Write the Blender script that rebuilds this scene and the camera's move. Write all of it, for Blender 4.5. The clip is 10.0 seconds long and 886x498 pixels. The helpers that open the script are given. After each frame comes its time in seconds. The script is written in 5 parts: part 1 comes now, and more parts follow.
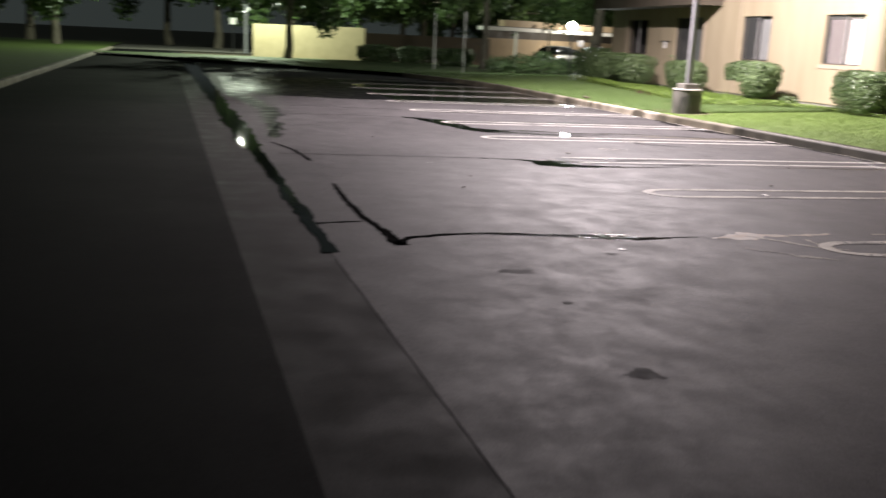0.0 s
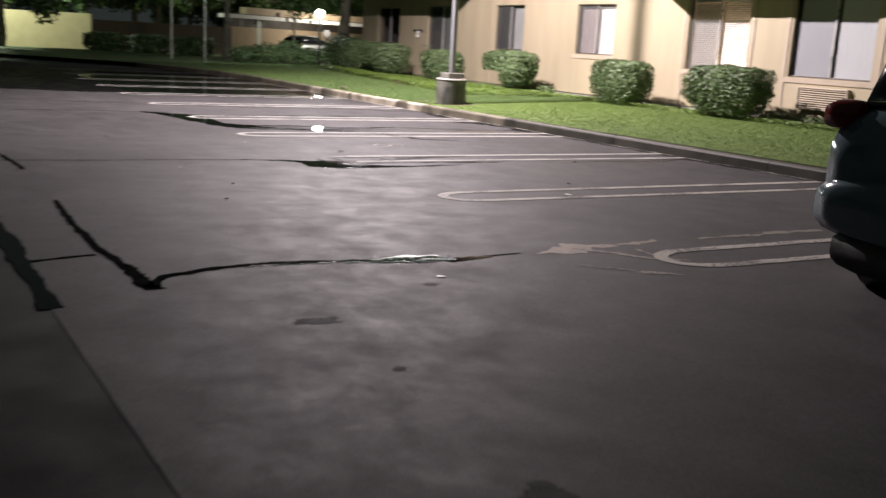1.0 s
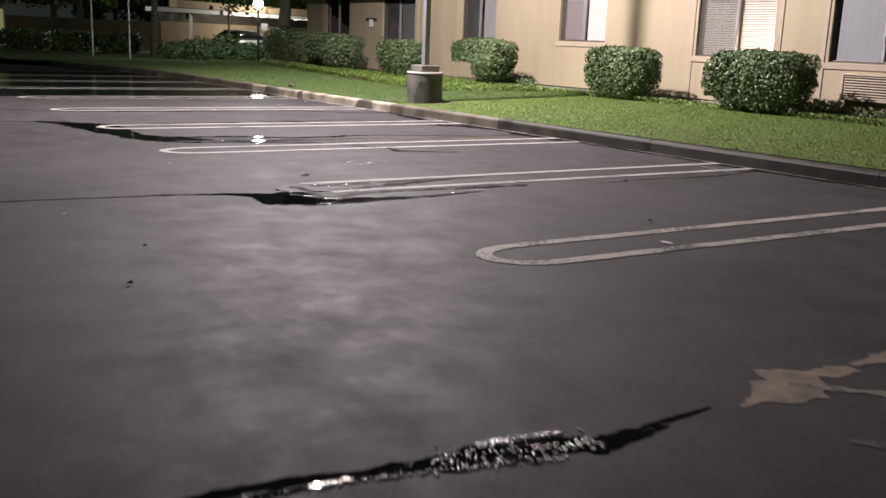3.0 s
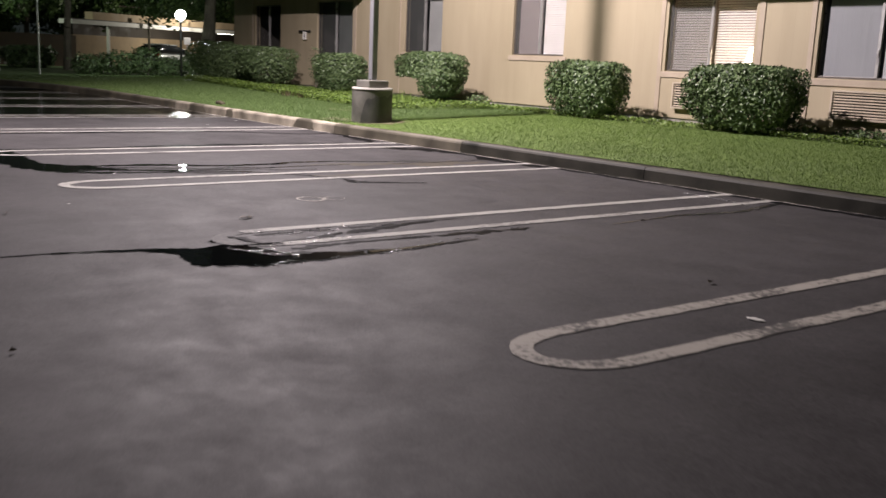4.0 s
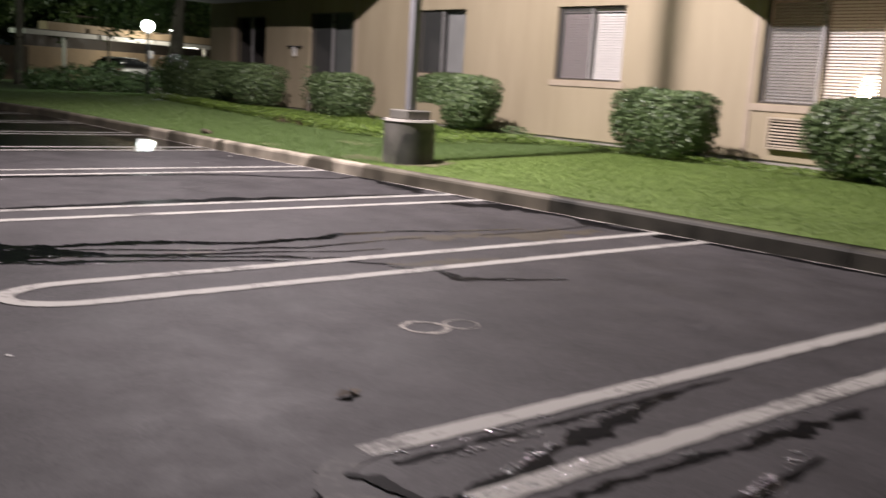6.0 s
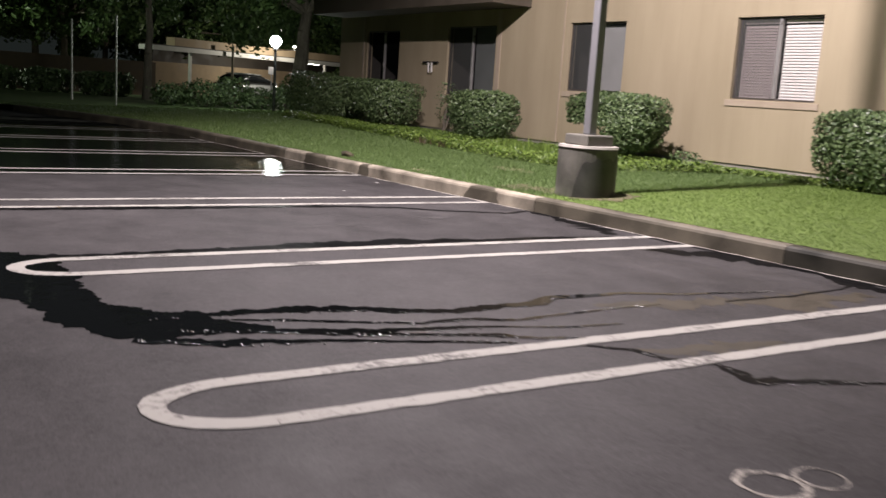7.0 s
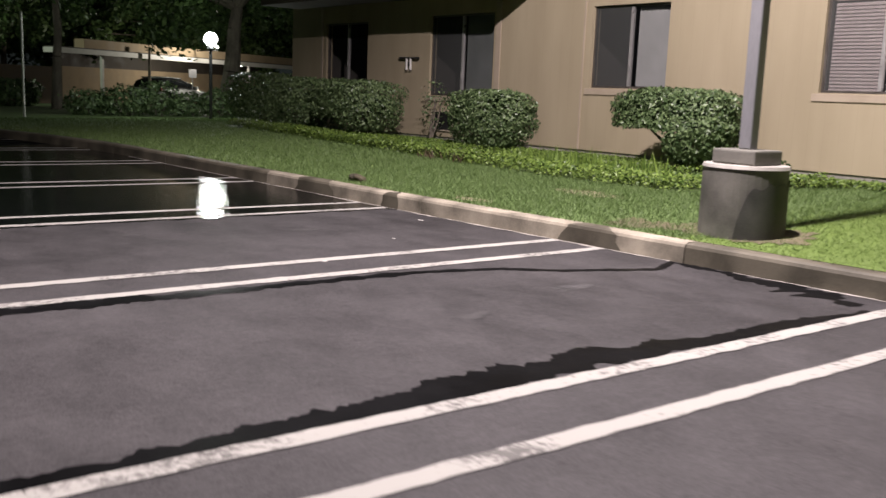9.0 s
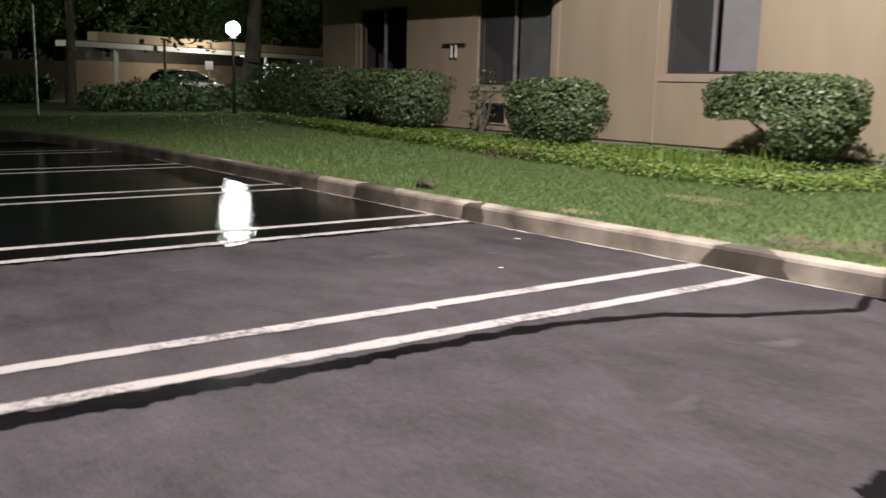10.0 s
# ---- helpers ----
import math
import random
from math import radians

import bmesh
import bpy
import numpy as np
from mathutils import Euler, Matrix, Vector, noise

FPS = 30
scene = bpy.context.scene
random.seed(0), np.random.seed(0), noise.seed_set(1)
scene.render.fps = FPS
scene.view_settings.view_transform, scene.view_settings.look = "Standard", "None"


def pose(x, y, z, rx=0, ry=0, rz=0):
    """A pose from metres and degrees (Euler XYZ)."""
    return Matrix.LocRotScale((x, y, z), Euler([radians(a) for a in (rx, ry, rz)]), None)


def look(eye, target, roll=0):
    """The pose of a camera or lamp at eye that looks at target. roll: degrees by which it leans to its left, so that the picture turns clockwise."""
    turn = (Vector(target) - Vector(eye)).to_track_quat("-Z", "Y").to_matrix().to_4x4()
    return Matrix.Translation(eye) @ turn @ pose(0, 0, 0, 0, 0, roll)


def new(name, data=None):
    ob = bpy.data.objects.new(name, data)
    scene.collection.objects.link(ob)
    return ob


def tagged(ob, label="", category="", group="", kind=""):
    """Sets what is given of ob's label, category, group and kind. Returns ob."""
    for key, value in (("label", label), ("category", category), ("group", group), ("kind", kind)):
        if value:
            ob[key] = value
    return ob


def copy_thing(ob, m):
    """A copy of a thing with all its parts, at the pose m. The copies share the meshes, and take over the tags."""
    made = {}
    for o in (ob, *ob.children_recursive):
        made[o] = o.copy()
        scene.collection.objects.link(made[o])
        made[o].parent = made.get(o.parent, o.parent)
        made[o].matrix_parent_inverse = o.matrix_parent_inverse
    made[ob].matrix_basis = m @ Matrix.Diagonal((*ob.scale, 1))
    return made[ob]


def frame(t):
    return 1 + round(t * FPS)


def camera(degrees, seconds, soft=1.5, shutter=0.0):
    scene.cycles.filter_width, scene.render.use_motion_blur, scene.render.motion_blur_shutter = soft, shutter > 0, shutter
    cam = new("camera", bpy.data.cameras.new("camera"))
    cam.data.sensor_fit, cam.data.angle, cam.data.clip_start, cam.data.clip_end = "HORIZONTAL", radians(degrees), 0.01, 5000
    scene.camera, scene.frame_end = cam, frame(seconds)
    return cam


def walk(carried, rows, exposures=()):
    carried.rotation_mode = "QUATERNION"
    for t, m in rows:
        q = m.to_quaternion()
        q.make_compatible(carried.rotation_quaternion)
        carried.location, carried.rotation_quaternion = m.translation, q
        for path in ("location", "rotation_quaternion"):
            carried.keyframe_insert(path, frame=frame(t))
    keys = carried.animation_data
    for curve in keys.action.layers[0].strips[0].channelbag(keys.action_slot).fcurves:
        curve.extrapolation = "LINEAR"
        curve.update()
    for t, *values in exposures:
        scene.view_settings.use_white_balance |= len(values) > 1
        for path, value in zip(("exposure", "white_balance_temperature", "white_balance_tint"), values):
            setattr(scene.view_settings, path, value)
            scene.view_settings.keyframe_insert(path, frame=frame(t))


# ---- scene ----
cam = camera(50.5, 10.0, 1.5, 0.5)

PATH = [
    (0, (-9.565, -8.861, 1.49), (-9.065, -6.974, 1.056), 2.6),
    (0.5, (-9.448, -8.009, 1.428), (-8.681, -6.212, 1.002), 2.6),
    (1, (-9.266, -7.264, 1.382), (-8.28, -5.577, 0.956), 3.1),
    (1.5, (-9.016, -6.399, 1.341), (-7.914, -4.785, 0.916), 3.0),
    (2, (-8.74, -5.583, 1.287), (-7.664, -3.953, 0.853), 2.6),
    (2.5, (-8.45, -4.884, 1.259), (-7.387, -3.248, 0.819), 2.2),
    (4, (-7.45, -2.424, 1.138), (-6.234, -0.886, 0.746), 2.4),
    (4.5, (-7.148, -1.66, 1.136), (-5.835, -0.199, 0.758), 2.8),
    (5, (-6.801, -0.811, 1.122), (-5.353, 0.525, 0.778), 3.0),
    (5.5, (-6.602, 0.036, 1.138), (-5.155, 1.372, 0.791), 3.4),
    (6, (-6.465, 0.794, 1.171), (-5.174, 2.281, 0.82), 3.4),
    (7.5, (-5.956, 3.309, 1.141), (-4.85, 4.942, 0.811), 3.6),
    (8, (-5.831, 4.132, 1.134), (-4.732, 5.77, 0.803), 3.4),
    (8.5, (-5.655, 4.945, 1.128), (-4.496, 6.542, 0.805), 2.7),
    (9, (-5.486, 5.835, 1.114), (-4.225, 7.354, 0.79), 2.3),
    (9.5, (-5.313, 6.594, 1.138), (-4.038, 8.098, 0.804), 1.7),
    (10, (-5.075, 7.377, 1.13), (-3.838, 8.909, 0.78), 1.3),
]
walk(cam, [(t, look(e, g, r)) for t, e, g, r in PATH],
     [(0.0, 1.42), (0.6, 1.14), (1.2, 0.99), (2.5, 0.77), (4.0, 0.38), (5.5, 0.31), (6.0, 0.22), (7.5, 0.14), (10.0, 0.12)])
# ---- light ----
world = bpy.data.worlds.new("night_sky")
scene.world = world
world.use_nodes = True
world.node_tree.nodes["Background"].inputs[0].default_value = (0.35, 0.42, 0.40, 1)
world.node_tree.nodes["Background"].inputs[1].default_value = 0.03


def lamp(name, at, watts, colour, radius=0.12):
    data = bpy.data.lights.new(name, "POINT")
    data.energy, data.color, data.shadow_soft_size = watts, colour, radius
    ob = new(name, data)
    ob.location = at
    return ob


LOT_LAMP = (-1.20, 9.86, 6.60)
cone = bpy.data.lights.new("lot_lamp_light", "SPOT")
cone.energy, cone.color, cone.shadow_soft_size = 5500, (1.0, 0.875, 0.90), 0.10
cone.spot_size, cone.spot_blend = radians(160), 0.40
new("lot_lamp_light", cone).matrix_world = look(LOT_LAMP, (LOT_LAMP[0] + 0.30, LOT_LAMP[1] - 0.12, LOT_LAMP[2] - 1))
lamp("globe_light", (5.55, 28.8, 2.35), 150, (0.92, 1.0, 0.95), 0.16)
lamp("street_light", (-7.0, 50.5, 6.3), 2400, (0.88, 1.0, 0.78), 0.15)
lamp("carport_light", (17.5, 54.6, 2.12), 260, (1.0, 0.93, 0.80), 0.1)
lamp("carport_flood_light", (15.2, 48.3, 2.95), 480, (1.0, 0.93, 0.80), 0.1)
lamp("room_lamp_light", (6.15, 6.72, 1.45), 24, (1.0, 0.82, 0.72), 0.1)


# ---- materials ----
def shader(name):
    m = bpy.data.materials.new(name)
    m.use_nodes = True
    nodes, links = m.node_tree.nodes, m.node_tree.links
    return m, nodes, links, nodes["Principled BSDF"]


def surface(name, dark, light, rough=0.6, scale=3.0, fine=60.0, bump=0.2, metal=0.0, rough_spread=0.15, stretch=(1, 1, 1), spec=0.5, rand=0.0, depth=0.004, grit=0.45):
    """A two-scale surface: blotches between two colours, fine grain in colour and relief."""
    m, nodes, links, b = shader(name)
    co = nodes.new("ShaderNodeTexCoord")
    mp = nodes.new("ShaderNodeMapping")
    mp.inputs["Scale"].default_value = stretch
    links.new(co.outputs["Object"], mp.inputs[0])
    big, small = nodes.new("ShaderNodeTexNoise"), nodes.new("ShaderNodeTexNoise")
    big.inputs["Scale"].default_value, big.inputs["Detail"].default_value = scale, 6
    small.inputs["Scale"].default_value, small.inputs["Detail"].default_value = fine, 3
    for n in (big, small):
        links.new(mp.outputs[0], n.inputs["Vector"])
    mix = nodes.new("ShaderNodeMath")
    mix.operation = "MULTIPLY_ADD"
    links.new(small.outputs[0], mix.inputs[0])
    mix.inputs[1].default_value = grit
    links.new(big.outputs[0], mix.inputs[2])
    ramp = nodes.new("ShaderNodeValToRGB")
    ramp.color_ramp.elements[0].position, ramp.color_ramp.elements[1].position = 0.36 + 0.31 * grit, 0.64 + 0.69 * grit
    ramp.color_ramp.elements[0].color, ramp.color_ramp.elements[1].color = (*dark, 1), (*light, 1)
    links.new(mix.outputs[0], ramp.inputs[0])
    out = ramp.outputs[0]
    if rand:
        info = nodes.new("ShaderNodeObjectInfo")
        hsv = nodes.new("ShaderNodeHueSaturation")
        ma = nodes.new("ShaderNodeMapRange")
        ma.inputs[3].default_value, ma.inputs[4].default_value = 1 - rand, 1 + rand
        links.new(info.outputs["Random"], ma.inputs[0])
        links.new(ma.outputs[0], hsv.inputs["Value"])
        links.new(out, hsv.inputs["Color"])
        out = hsv.outputs[0]
    links.new(out, b.inputs["Base Color"])
    rr = nodes.new("ShaderNodeMapRange")
    rr.inputs[1].default_value, rr.inputs[2].default_value = 0.3, 0.7
    rr.inputs[3].default_value, rr.inputs[4].default_value = max(0.02, rough - rough_spread), min(1, rough + rough_spread)
    links.new(big.outputs[0], rr.inputs[0])
    links.new(rr.outputs[0], b.inputs["Roughness"])
    b.inputs["Metallic"].default_value = metal
    b.inputs["Specular IOR Level"].default_value = spec
    if bump:
        bp = nodes.new("ShaderNodeBump")
        bp.inputs["Strength"].default_value, bp.inputs["Distance"].default_value = bump, depth
        links.new(small.outputs[0], bp.inputs["Height"])
        links.new(bp.outputs[0], b.inputs["Normal"])
    return m


def leaf_material(name, dark, light, rough=0.45):
    m, nodes, links, b = shader(name)
    geo = nodes.new("ShaderNodeNewGeometry")
    ramp = nodes.new("ShaderNodeValToRGB")
    ramp.color_ramp.elements[0].color, ramp.color_ramp.elements[1].color = (*dark, 1), (*light, 1)
    links.new(geo.outputs["Random Per Island"], ramp.inputs[0])
    links.new(ramp.outputs[0], b.inputs["Base Color"])
    b.inputs["Roughness"].default_value = rough
    b.inputs["Specular IOR Level"].default_value = 0.4
    return m


def glow(name, colour, strength):
    m, nodes, links, b = shader(name)
    b.inputs["Base Color"].default_value = (*colour, 1)
    b.inputs["Emission Color"].default_value = (*colour, 1)
    b.inputs["Emission Strength"].default_value = strength
    return m


def glass_material(name, tint=(0.02, 0.022, 0.024), rough=0.03, clear=0.6):
    m, nodes, links, b = shader(name)
    b.inputs["Base Color"].default_value = (*tint, 1)
    b.inputs["Roughness"].default_value = rough
    clearer = nodes.new("ShaderNodeBsdfTransparent")
    mix = nodes.new("ShaderNodeMixShader")
    mix.inputs[0].default_value = clear
    links.new(b.outputs[0], mix.inputs[1])
    links.new(clearer.outputs[0], mix.inputs[2])
    links.new(mix.outputs[0], nodes["Material Output"].inputs[0])
    return m


def asphalt_material(name, dark, light, rough, sheen_scale=0.5, spec=0.5):
    """Rolled asphalt: stone grain, damp blotches that differ in gloss, stains."""
    m, nodes, links, b = shader(name)
    co = nodes.new("ShaderNodeTexCoord")

    def tex(scale, detail=5, rough_=0.55, stretch=None):
        n = nodes.new("ShaderNodeTexNoise")
        n.inputs["Scale"].default_value, n.inputs["Detail"].default_value, n.inputs["Roughness"].default_value = scale, detail, rough_
        if stretch:
            mp = nodes.new("ShaderNodeMapping")
            mp.inputs["Scale"].default_value = stretch
            links.new(co.outputs["Object"], mp.inputs[0])
            links.new(mp.outputs[0], n.inputs["Vector"])
        else:
            links.new(co.outputs["Object"], n.inputs["Vector"])
        return n.outputs[0]

    big, mid, grain = tex(0.35), tex(3.2, 7, 0.7, (1.0, 0.6, 1)), tex(210, 3, 0.7)
    vor = nodes.new("ShaderNodeTexVoronoi")
    vor.inputs["Scale"].default_value = 240
    vor.inputs["Randomness"].default_value = 1.0
    links.new(co.outputs["Object"], vor.inputs["Vector"])

    def ramp(value, a, c, lo, hi):
        r = nodes.new("ShaderNodeMapRange")
        r.inputs[1].default_value, r.inputs[2].default_value, r.inputs[3].default_value, r.inputs[4].default_value = a, c, lo, hi
        links.new(value, r.inputs[0])
        return r.outputs[0]

    def math_(op, x, y):
        n = nodes.new("ShaderNodeMath")
        n.operation = op
        for i, v in enumerate((x, y)):
            if isinstance(v, (int, float)):
                n.inputs[i].default_value = v
            else:
                links.new(v, n.inputs[i])
        return n.outputs[0]

    f = math_("ADD", math_("MULTIPLY", ramp(big, 0.3, 0.7, 0, 1), 0.35), math_("MULTIPLY", ramp(mid, 0.3, 0.7, 0, 1), 0.35))
    f = math_("ADD", f, math_("MULTIPLY", ramp(grain, 0.3, 0.75, 0, 1), 0.42))
    f = math_("ADD", f, math_("MULTIPLY", ramp(tex(26, 6, 0.75), 0.3, 0.7, 0, 1), 0.30))
    f = math_("MULTIPLY", math_("ADD", f, math_("MULTIPLY", ramp(tex(80, 5, 0.8), 0.32, 0.68, 0, 1), 0.45)), 0.76)
    r = nodes.new("ShaderNodeValToRGB")
    r.color_ramp.elements[0].position, r.color_ramp.elements[1].position = 0.42, 0.98
    r.color_ramp.elements[0].color, r.color_ramp.elements[1].color = (*dark, 1), (*light, 1)
    links.new(f, r.inputs[0])
    links.new(r.outputs[0], b.inputs["Base Color"])
    g = math_("ADD", ramp(tex(sheen_scale, 7, 0.7), 0.35, 0.65, rough - 0.06, rough + 0.05), ramp(mid, 0.3, 0.7, -0.06, 0.06))
    links.new(g, b.inputs["Roughness"])
    b.inputs["Specular IOR Level"].default_value = spec
    bp = nodes.new("ShaderNodeBump")
    bp.inputs["Strength"].default_value, bp.inputs["Distance"].default_value = 0.22, 0.003
    h = math_("ADD", math_("MULTIPLY", vor.outputs["Distance"], 0.5), math_("MULTIPLY", grain, 0.9))
    links.new(h, bp.inputs["Height"])
    links.new(bp.outputs[0], b.inputs["Normal"])
    return m


def siding_material(name):
    """Painted plywood siding with narrow upright grooves and rain stains."""
    m, nodes, links, b = shader(name)
    co = nodes.new("ShaderNodeTexCoord")
    sep = nodes.new("ShaderNodeSeparateXYZ")
    links.new(co.outputs["Object"], sep.inputs[0])
    wave = nodes.new("ShaderNodeMath")
    wave.operation = "PINGPONG"
    links.new(sep.outputs["Y"], wave.inputs[0])
    wave.inputs[1].default_value = 0.102
    groove = nodes.new("ShaderNodeMapRange")
    groove.inputs[1].default_value, groove.inputs[2].default_value = 0.0, 0.006
    links.new(wave.outputs[0], groove.inputs[0])
    mp = nodes.new("ShaderNodeMapping")
    mp.inputs["Scale"].default_value = (1, 1.6, 0.35)
    links.new(co.outputs["Object"], mp.inputs[0])
    stain, grain = nodes.new("ShaderNodeTexNoise"), nodes.new("ShaderNodeTexNoise")
    stain.inputs["Scale"].default_value, stain.inputs["Detail"].default_value = 1.2, 6
    grain.inputs["Scale"].default_value, grain.inputs["Detail"].default_value = 45, 4
    links.new(mp.outputs[0], stain.inputs["Vector"])
    links.new(mp.outputs[0], grain.inputs["Vector"])
    ramp = nodes.new("ShaderNodeValToRGB")
    ramp.color_ramp.elements[0].position, ramp.color_ramp.elements[1].position = 0.3, 0.7
    ramp.color_ramp.elements[0].color, ramp.color_ramp.elements[1].color = (0.338, 0.284, 0.190, 1), (0.404, 0.342, 0.234, 1)
    links.new(stain.outputs[0], ramp.inputs[0])
    shade = nodes.new("ShaderNodeMix")
    shade.data_type, shade.blend_type = "RGBA", "MULTIPLY"
    shade.inputs[0].default_value = 0.07
    links.new(ramp.outputs[0], shade.inputs[6])
    links.new(groove.outputs[0], shade.inputs[7])
    links.new(shade.outputs[2], b.inputs["Base Color"])
    add = nodes.new("ShaderNodeMath")
    add.operation = "MULTIPLY_ADD"
    links.new(grain.outputs[0], add.inputs[0])
    add.inputs[1].default_value = 0.3
    links.new(groove.outputs[0], add.inputs[2])
    bp = nodes.new("ShaderNodeBump")
    bp.inputs["Strength"].default_value, bp.inputs["Distance"].default_value = 0.14, 0.003
    links.new(add.outputs[0], bp.inputs["Height"])
    links.new(bp.outputs[0], b.inputs["Normal"])
    b.inputs["Roughness"].default_value = 0.7
    return m


def paint_material(name, paint, under, worn):
    """Road paint, worn through in flecks to the asphalt beneath."""
    m, nodes, links, b = shader(name)
    co = nodes.new("ShaderNodeTexCoord")
    a, c = nodes.new("ShaderNodeTexNoise"), nodes.new("ShaderNodeTexNoise")
    a.inputs["Scale"].default_value, a.inputs["Detail"].default_value, a.inputs["Roughness"].default_value = 26, 6, 0.7
    c.inputs["Scale"].default_value, c.inputs["Detail"].default_value = 2.2, 3
    for n in (a, c):
        links.new(co.outputs["Object"], n.inputs["Vector"])
    add = nodes.new("ShaderNodeMath")
    add.operation = "MULTIPLY_ADD"
    links.new(c.outputs[0], add.inputs[0])
    add.inputs[1].default_value = 0.8
    links.new(a.outputs[0], add.inputs[2])
    ramp = nodes.new("ShaderNodeValToRGB")
    e = ramp.color_ramp.elements
    e[0].position, e[1].position = worn, worn + 0.16
    e[0].color, e[1].color = (*under, 1), (*paint, 1)
    links.new(add.outputs[0], ramp.inputs[0])
    links.new(ramp.outputs[0], b.inputs["Base Color"])
    b.inputs["Roughness"].default_value = 0.7
    b.inputs["Specular IOR Level"].default_value = 0.2
    bp = nodes.new("ShaderNodeBump")
    bp.inputs["Strength"].default_value, bp.inputs["Distance"].default_value = 0.3, 0.003
    links.new(a.outputs[0], bp.inputs["Height"])
    links.new(bp.outputs[0], b.inputs["Normal"])
    return m


def water_material(name, ripple=0.02, rough=0.03, grain=9):
    m, nodes, links, b = shader(name)
    b.inputs["Base Color"].default_value = (0.004, 0.0045, 0.005, 1)
    b.inputs["Roughness"].default_value = rough
    b.inputs["IOR"].default_value = 1.33
    co = nodes.new("ShaderNodeTexCoord")
    n = nodes.new("ShaderNodeTexNoise")
    n.inputs["Scale"].default_value, n.inputs["Detail"].default_value = grain, 3
    links.new(co.outputs["Object"], n.inputs["Vector"])
    bp = nodes.new("ShaderNodeBump")
    bp.inputs["Strength"].default_value, bp.inputs["Distance"].default_value = 1.0, ripple
    links.new(n.outputs[0], bp.inputs["Height"])
    links.new(bp.outputs[0], b.inputs["Normal"])
    return m


ASPHALT = asphalt_material("lot_asphalt", (0.0165, 0.0157, 0.0161), (0.079, 0.074, 0.076), 0.70, 2.6, 0.17)
# Darkest of three colour steps that paint the lamplight fading across the drive.
DIMMED_ROAD = asphalt_material("dimmed_drive_asphalt", (0.0055, 0.0055, 0.0057), (0.0165, 0.0163, 0.0165), 0.85, 0.5, 0.05)
CONCRETE = surface("concrete", (0.20, 0.19, 0.17), (0.40, 0.37, 0.33), 0.75, 2.5, 70, 0.35)
# Lamp fall-off is put into the gutter's colour, a step below the lot.
DIMMED_GUTTER = surface("dimmed_gutter_concrete", (0.010, 0.0098, 0.0094), (0.028, 0.0272, 0.0257), 0.8, 2.5, 70, 0.35, spec=0.15)
KERB = surface("stained_kerb_concrete", (0.11, 0.098, 0.075), (0.40, 0.355, 0.280), 0.75, 2.4, 60, 0.2, rand=0.12, grit=0.16)
WET_KERB = surface("wet_stained_kerb", (0.060, 0.054, 0.040), (0.17, 0.15, 0.11), 0.6, 2.2, 60, 0.2, rand=0.12, grit=0.16)
DAMP_KERB = surface("damp_kerb_stain", (0.045, 0.040, 0.030), (0.13, 0.115, 0.085), 0.6, 2.2, 60, 0.2, grit=0.16)
SOAKED_KERB = surface("soaked_kerb", (0.016, 0.016, 0.012), (0.060, 0.055, 0.040), 0.55, 2.2, 60, 0.2, rand=0.12, grit=0.16)
BASE = surface("pole_base_concrete", (0.075, 0.073, 0.064), (0.18, 0.172, 0.150), 0.8, 3.2, 80, 0.25, grit=0.18)
BASE_DAMP = surface("damp_pole_base_concrete", (0.035, 0.035, 0.032), (0.085, 0.083, 0.075), 0.7, 4, 80, 0.25, grit=0.2)
BASE_RIM = surface("pale_rim_concrete", (0.28, 0.265, 0.24), (0.44, 0.415, 0.375), 0.8, 5, 80, 0.2, grit=0.2)
SOIL = surface("soil", (0.03, 0.028, 0.018), (0.09, 0.075, 0.045), 0.9, 3, 50, 0.5)
TURF = surface("turf", (0.082, 0.132, 0.021), (0.122, 0.186, 0.036), 0.8, 1.4, 90, 0.25)
FAR_TURF = surface("cool_turf", (0.070, 0.116, 0.030), (0.122, 0.185, 0.056), 0.8, 1.8, 90, 0.3)
SIDING = siding_material("tan_siding")
TRIM = surface("tan_trim", (0.36, 0.298, 0.222), (0.43, 0.356, 0.275), 0.6, 4, 80, 0.1)
DARK_TRIM = surface("brown_fascia", (0.05, 0.042, 0.034), (0.085, 0.07, 0.056), 0.7, 3, 50, 0.2)
# Overhang colour kept dark, which paints in the unlit upper storey.
UNLIT_OVERHANG = surface("unlit_overhang_paint", (0.075, 0.062, 0.046), (0.11, 0.092, 0.070), 0.7, 3, 50, 0.1)
ROOF = surface("roof_shingle", (0.05, 0.045, 0.04), (0.10, 0.09, 0.08), 0.85, 4, 60, 0.5)
ALU = surface("bronze_aluminium", (0.10, 0.09, 0.08), (0.16, 0.145, 0.13), 0.4, 6, 60, 0.05, 0.6)
PALE_ALU = surface("pale_aluminium", (0.38, 0.37, 0.36), (0.48, 0.47, 0.46), 0.4, 6, 60, 0.05, 0.5)
GLASS = glass_material("window_glass", clear=0.92)
SCREEN = glass_material("insect_screen", (0.115, 0.120, 0.116), 0.6, 0.76)
PINK_BLIND = surface("mauve_blind", (0.66, 0.56, 0.54), (0.74, 0.64, 0.61), 0.5, 5, 60, 0.0)
BLIND = surface("white_blind", (0.76, 0.73, 0.69), (0.84, 0.81, 0.77), 0.5, 5, 60, 0.0)
CURTAIN = surface("grey_curtain", (0.32, 0.33, 0.35), (0.38, 0.39, 0.41), 0.8, 3, 80, 0.1)
PALE_CURTAIN = surface("pale_curtain", (0.50, 0.51, 0.53), (0.57, 0.58, 0.60), 0.8, 3, 80, 0.1)
SLAT_CLOTH = surface("grey_vertical_slats", (0.21, 0.215, 0.208), (0.29, 0.295, 0.286), 0.8, 3, 80, 0.1)
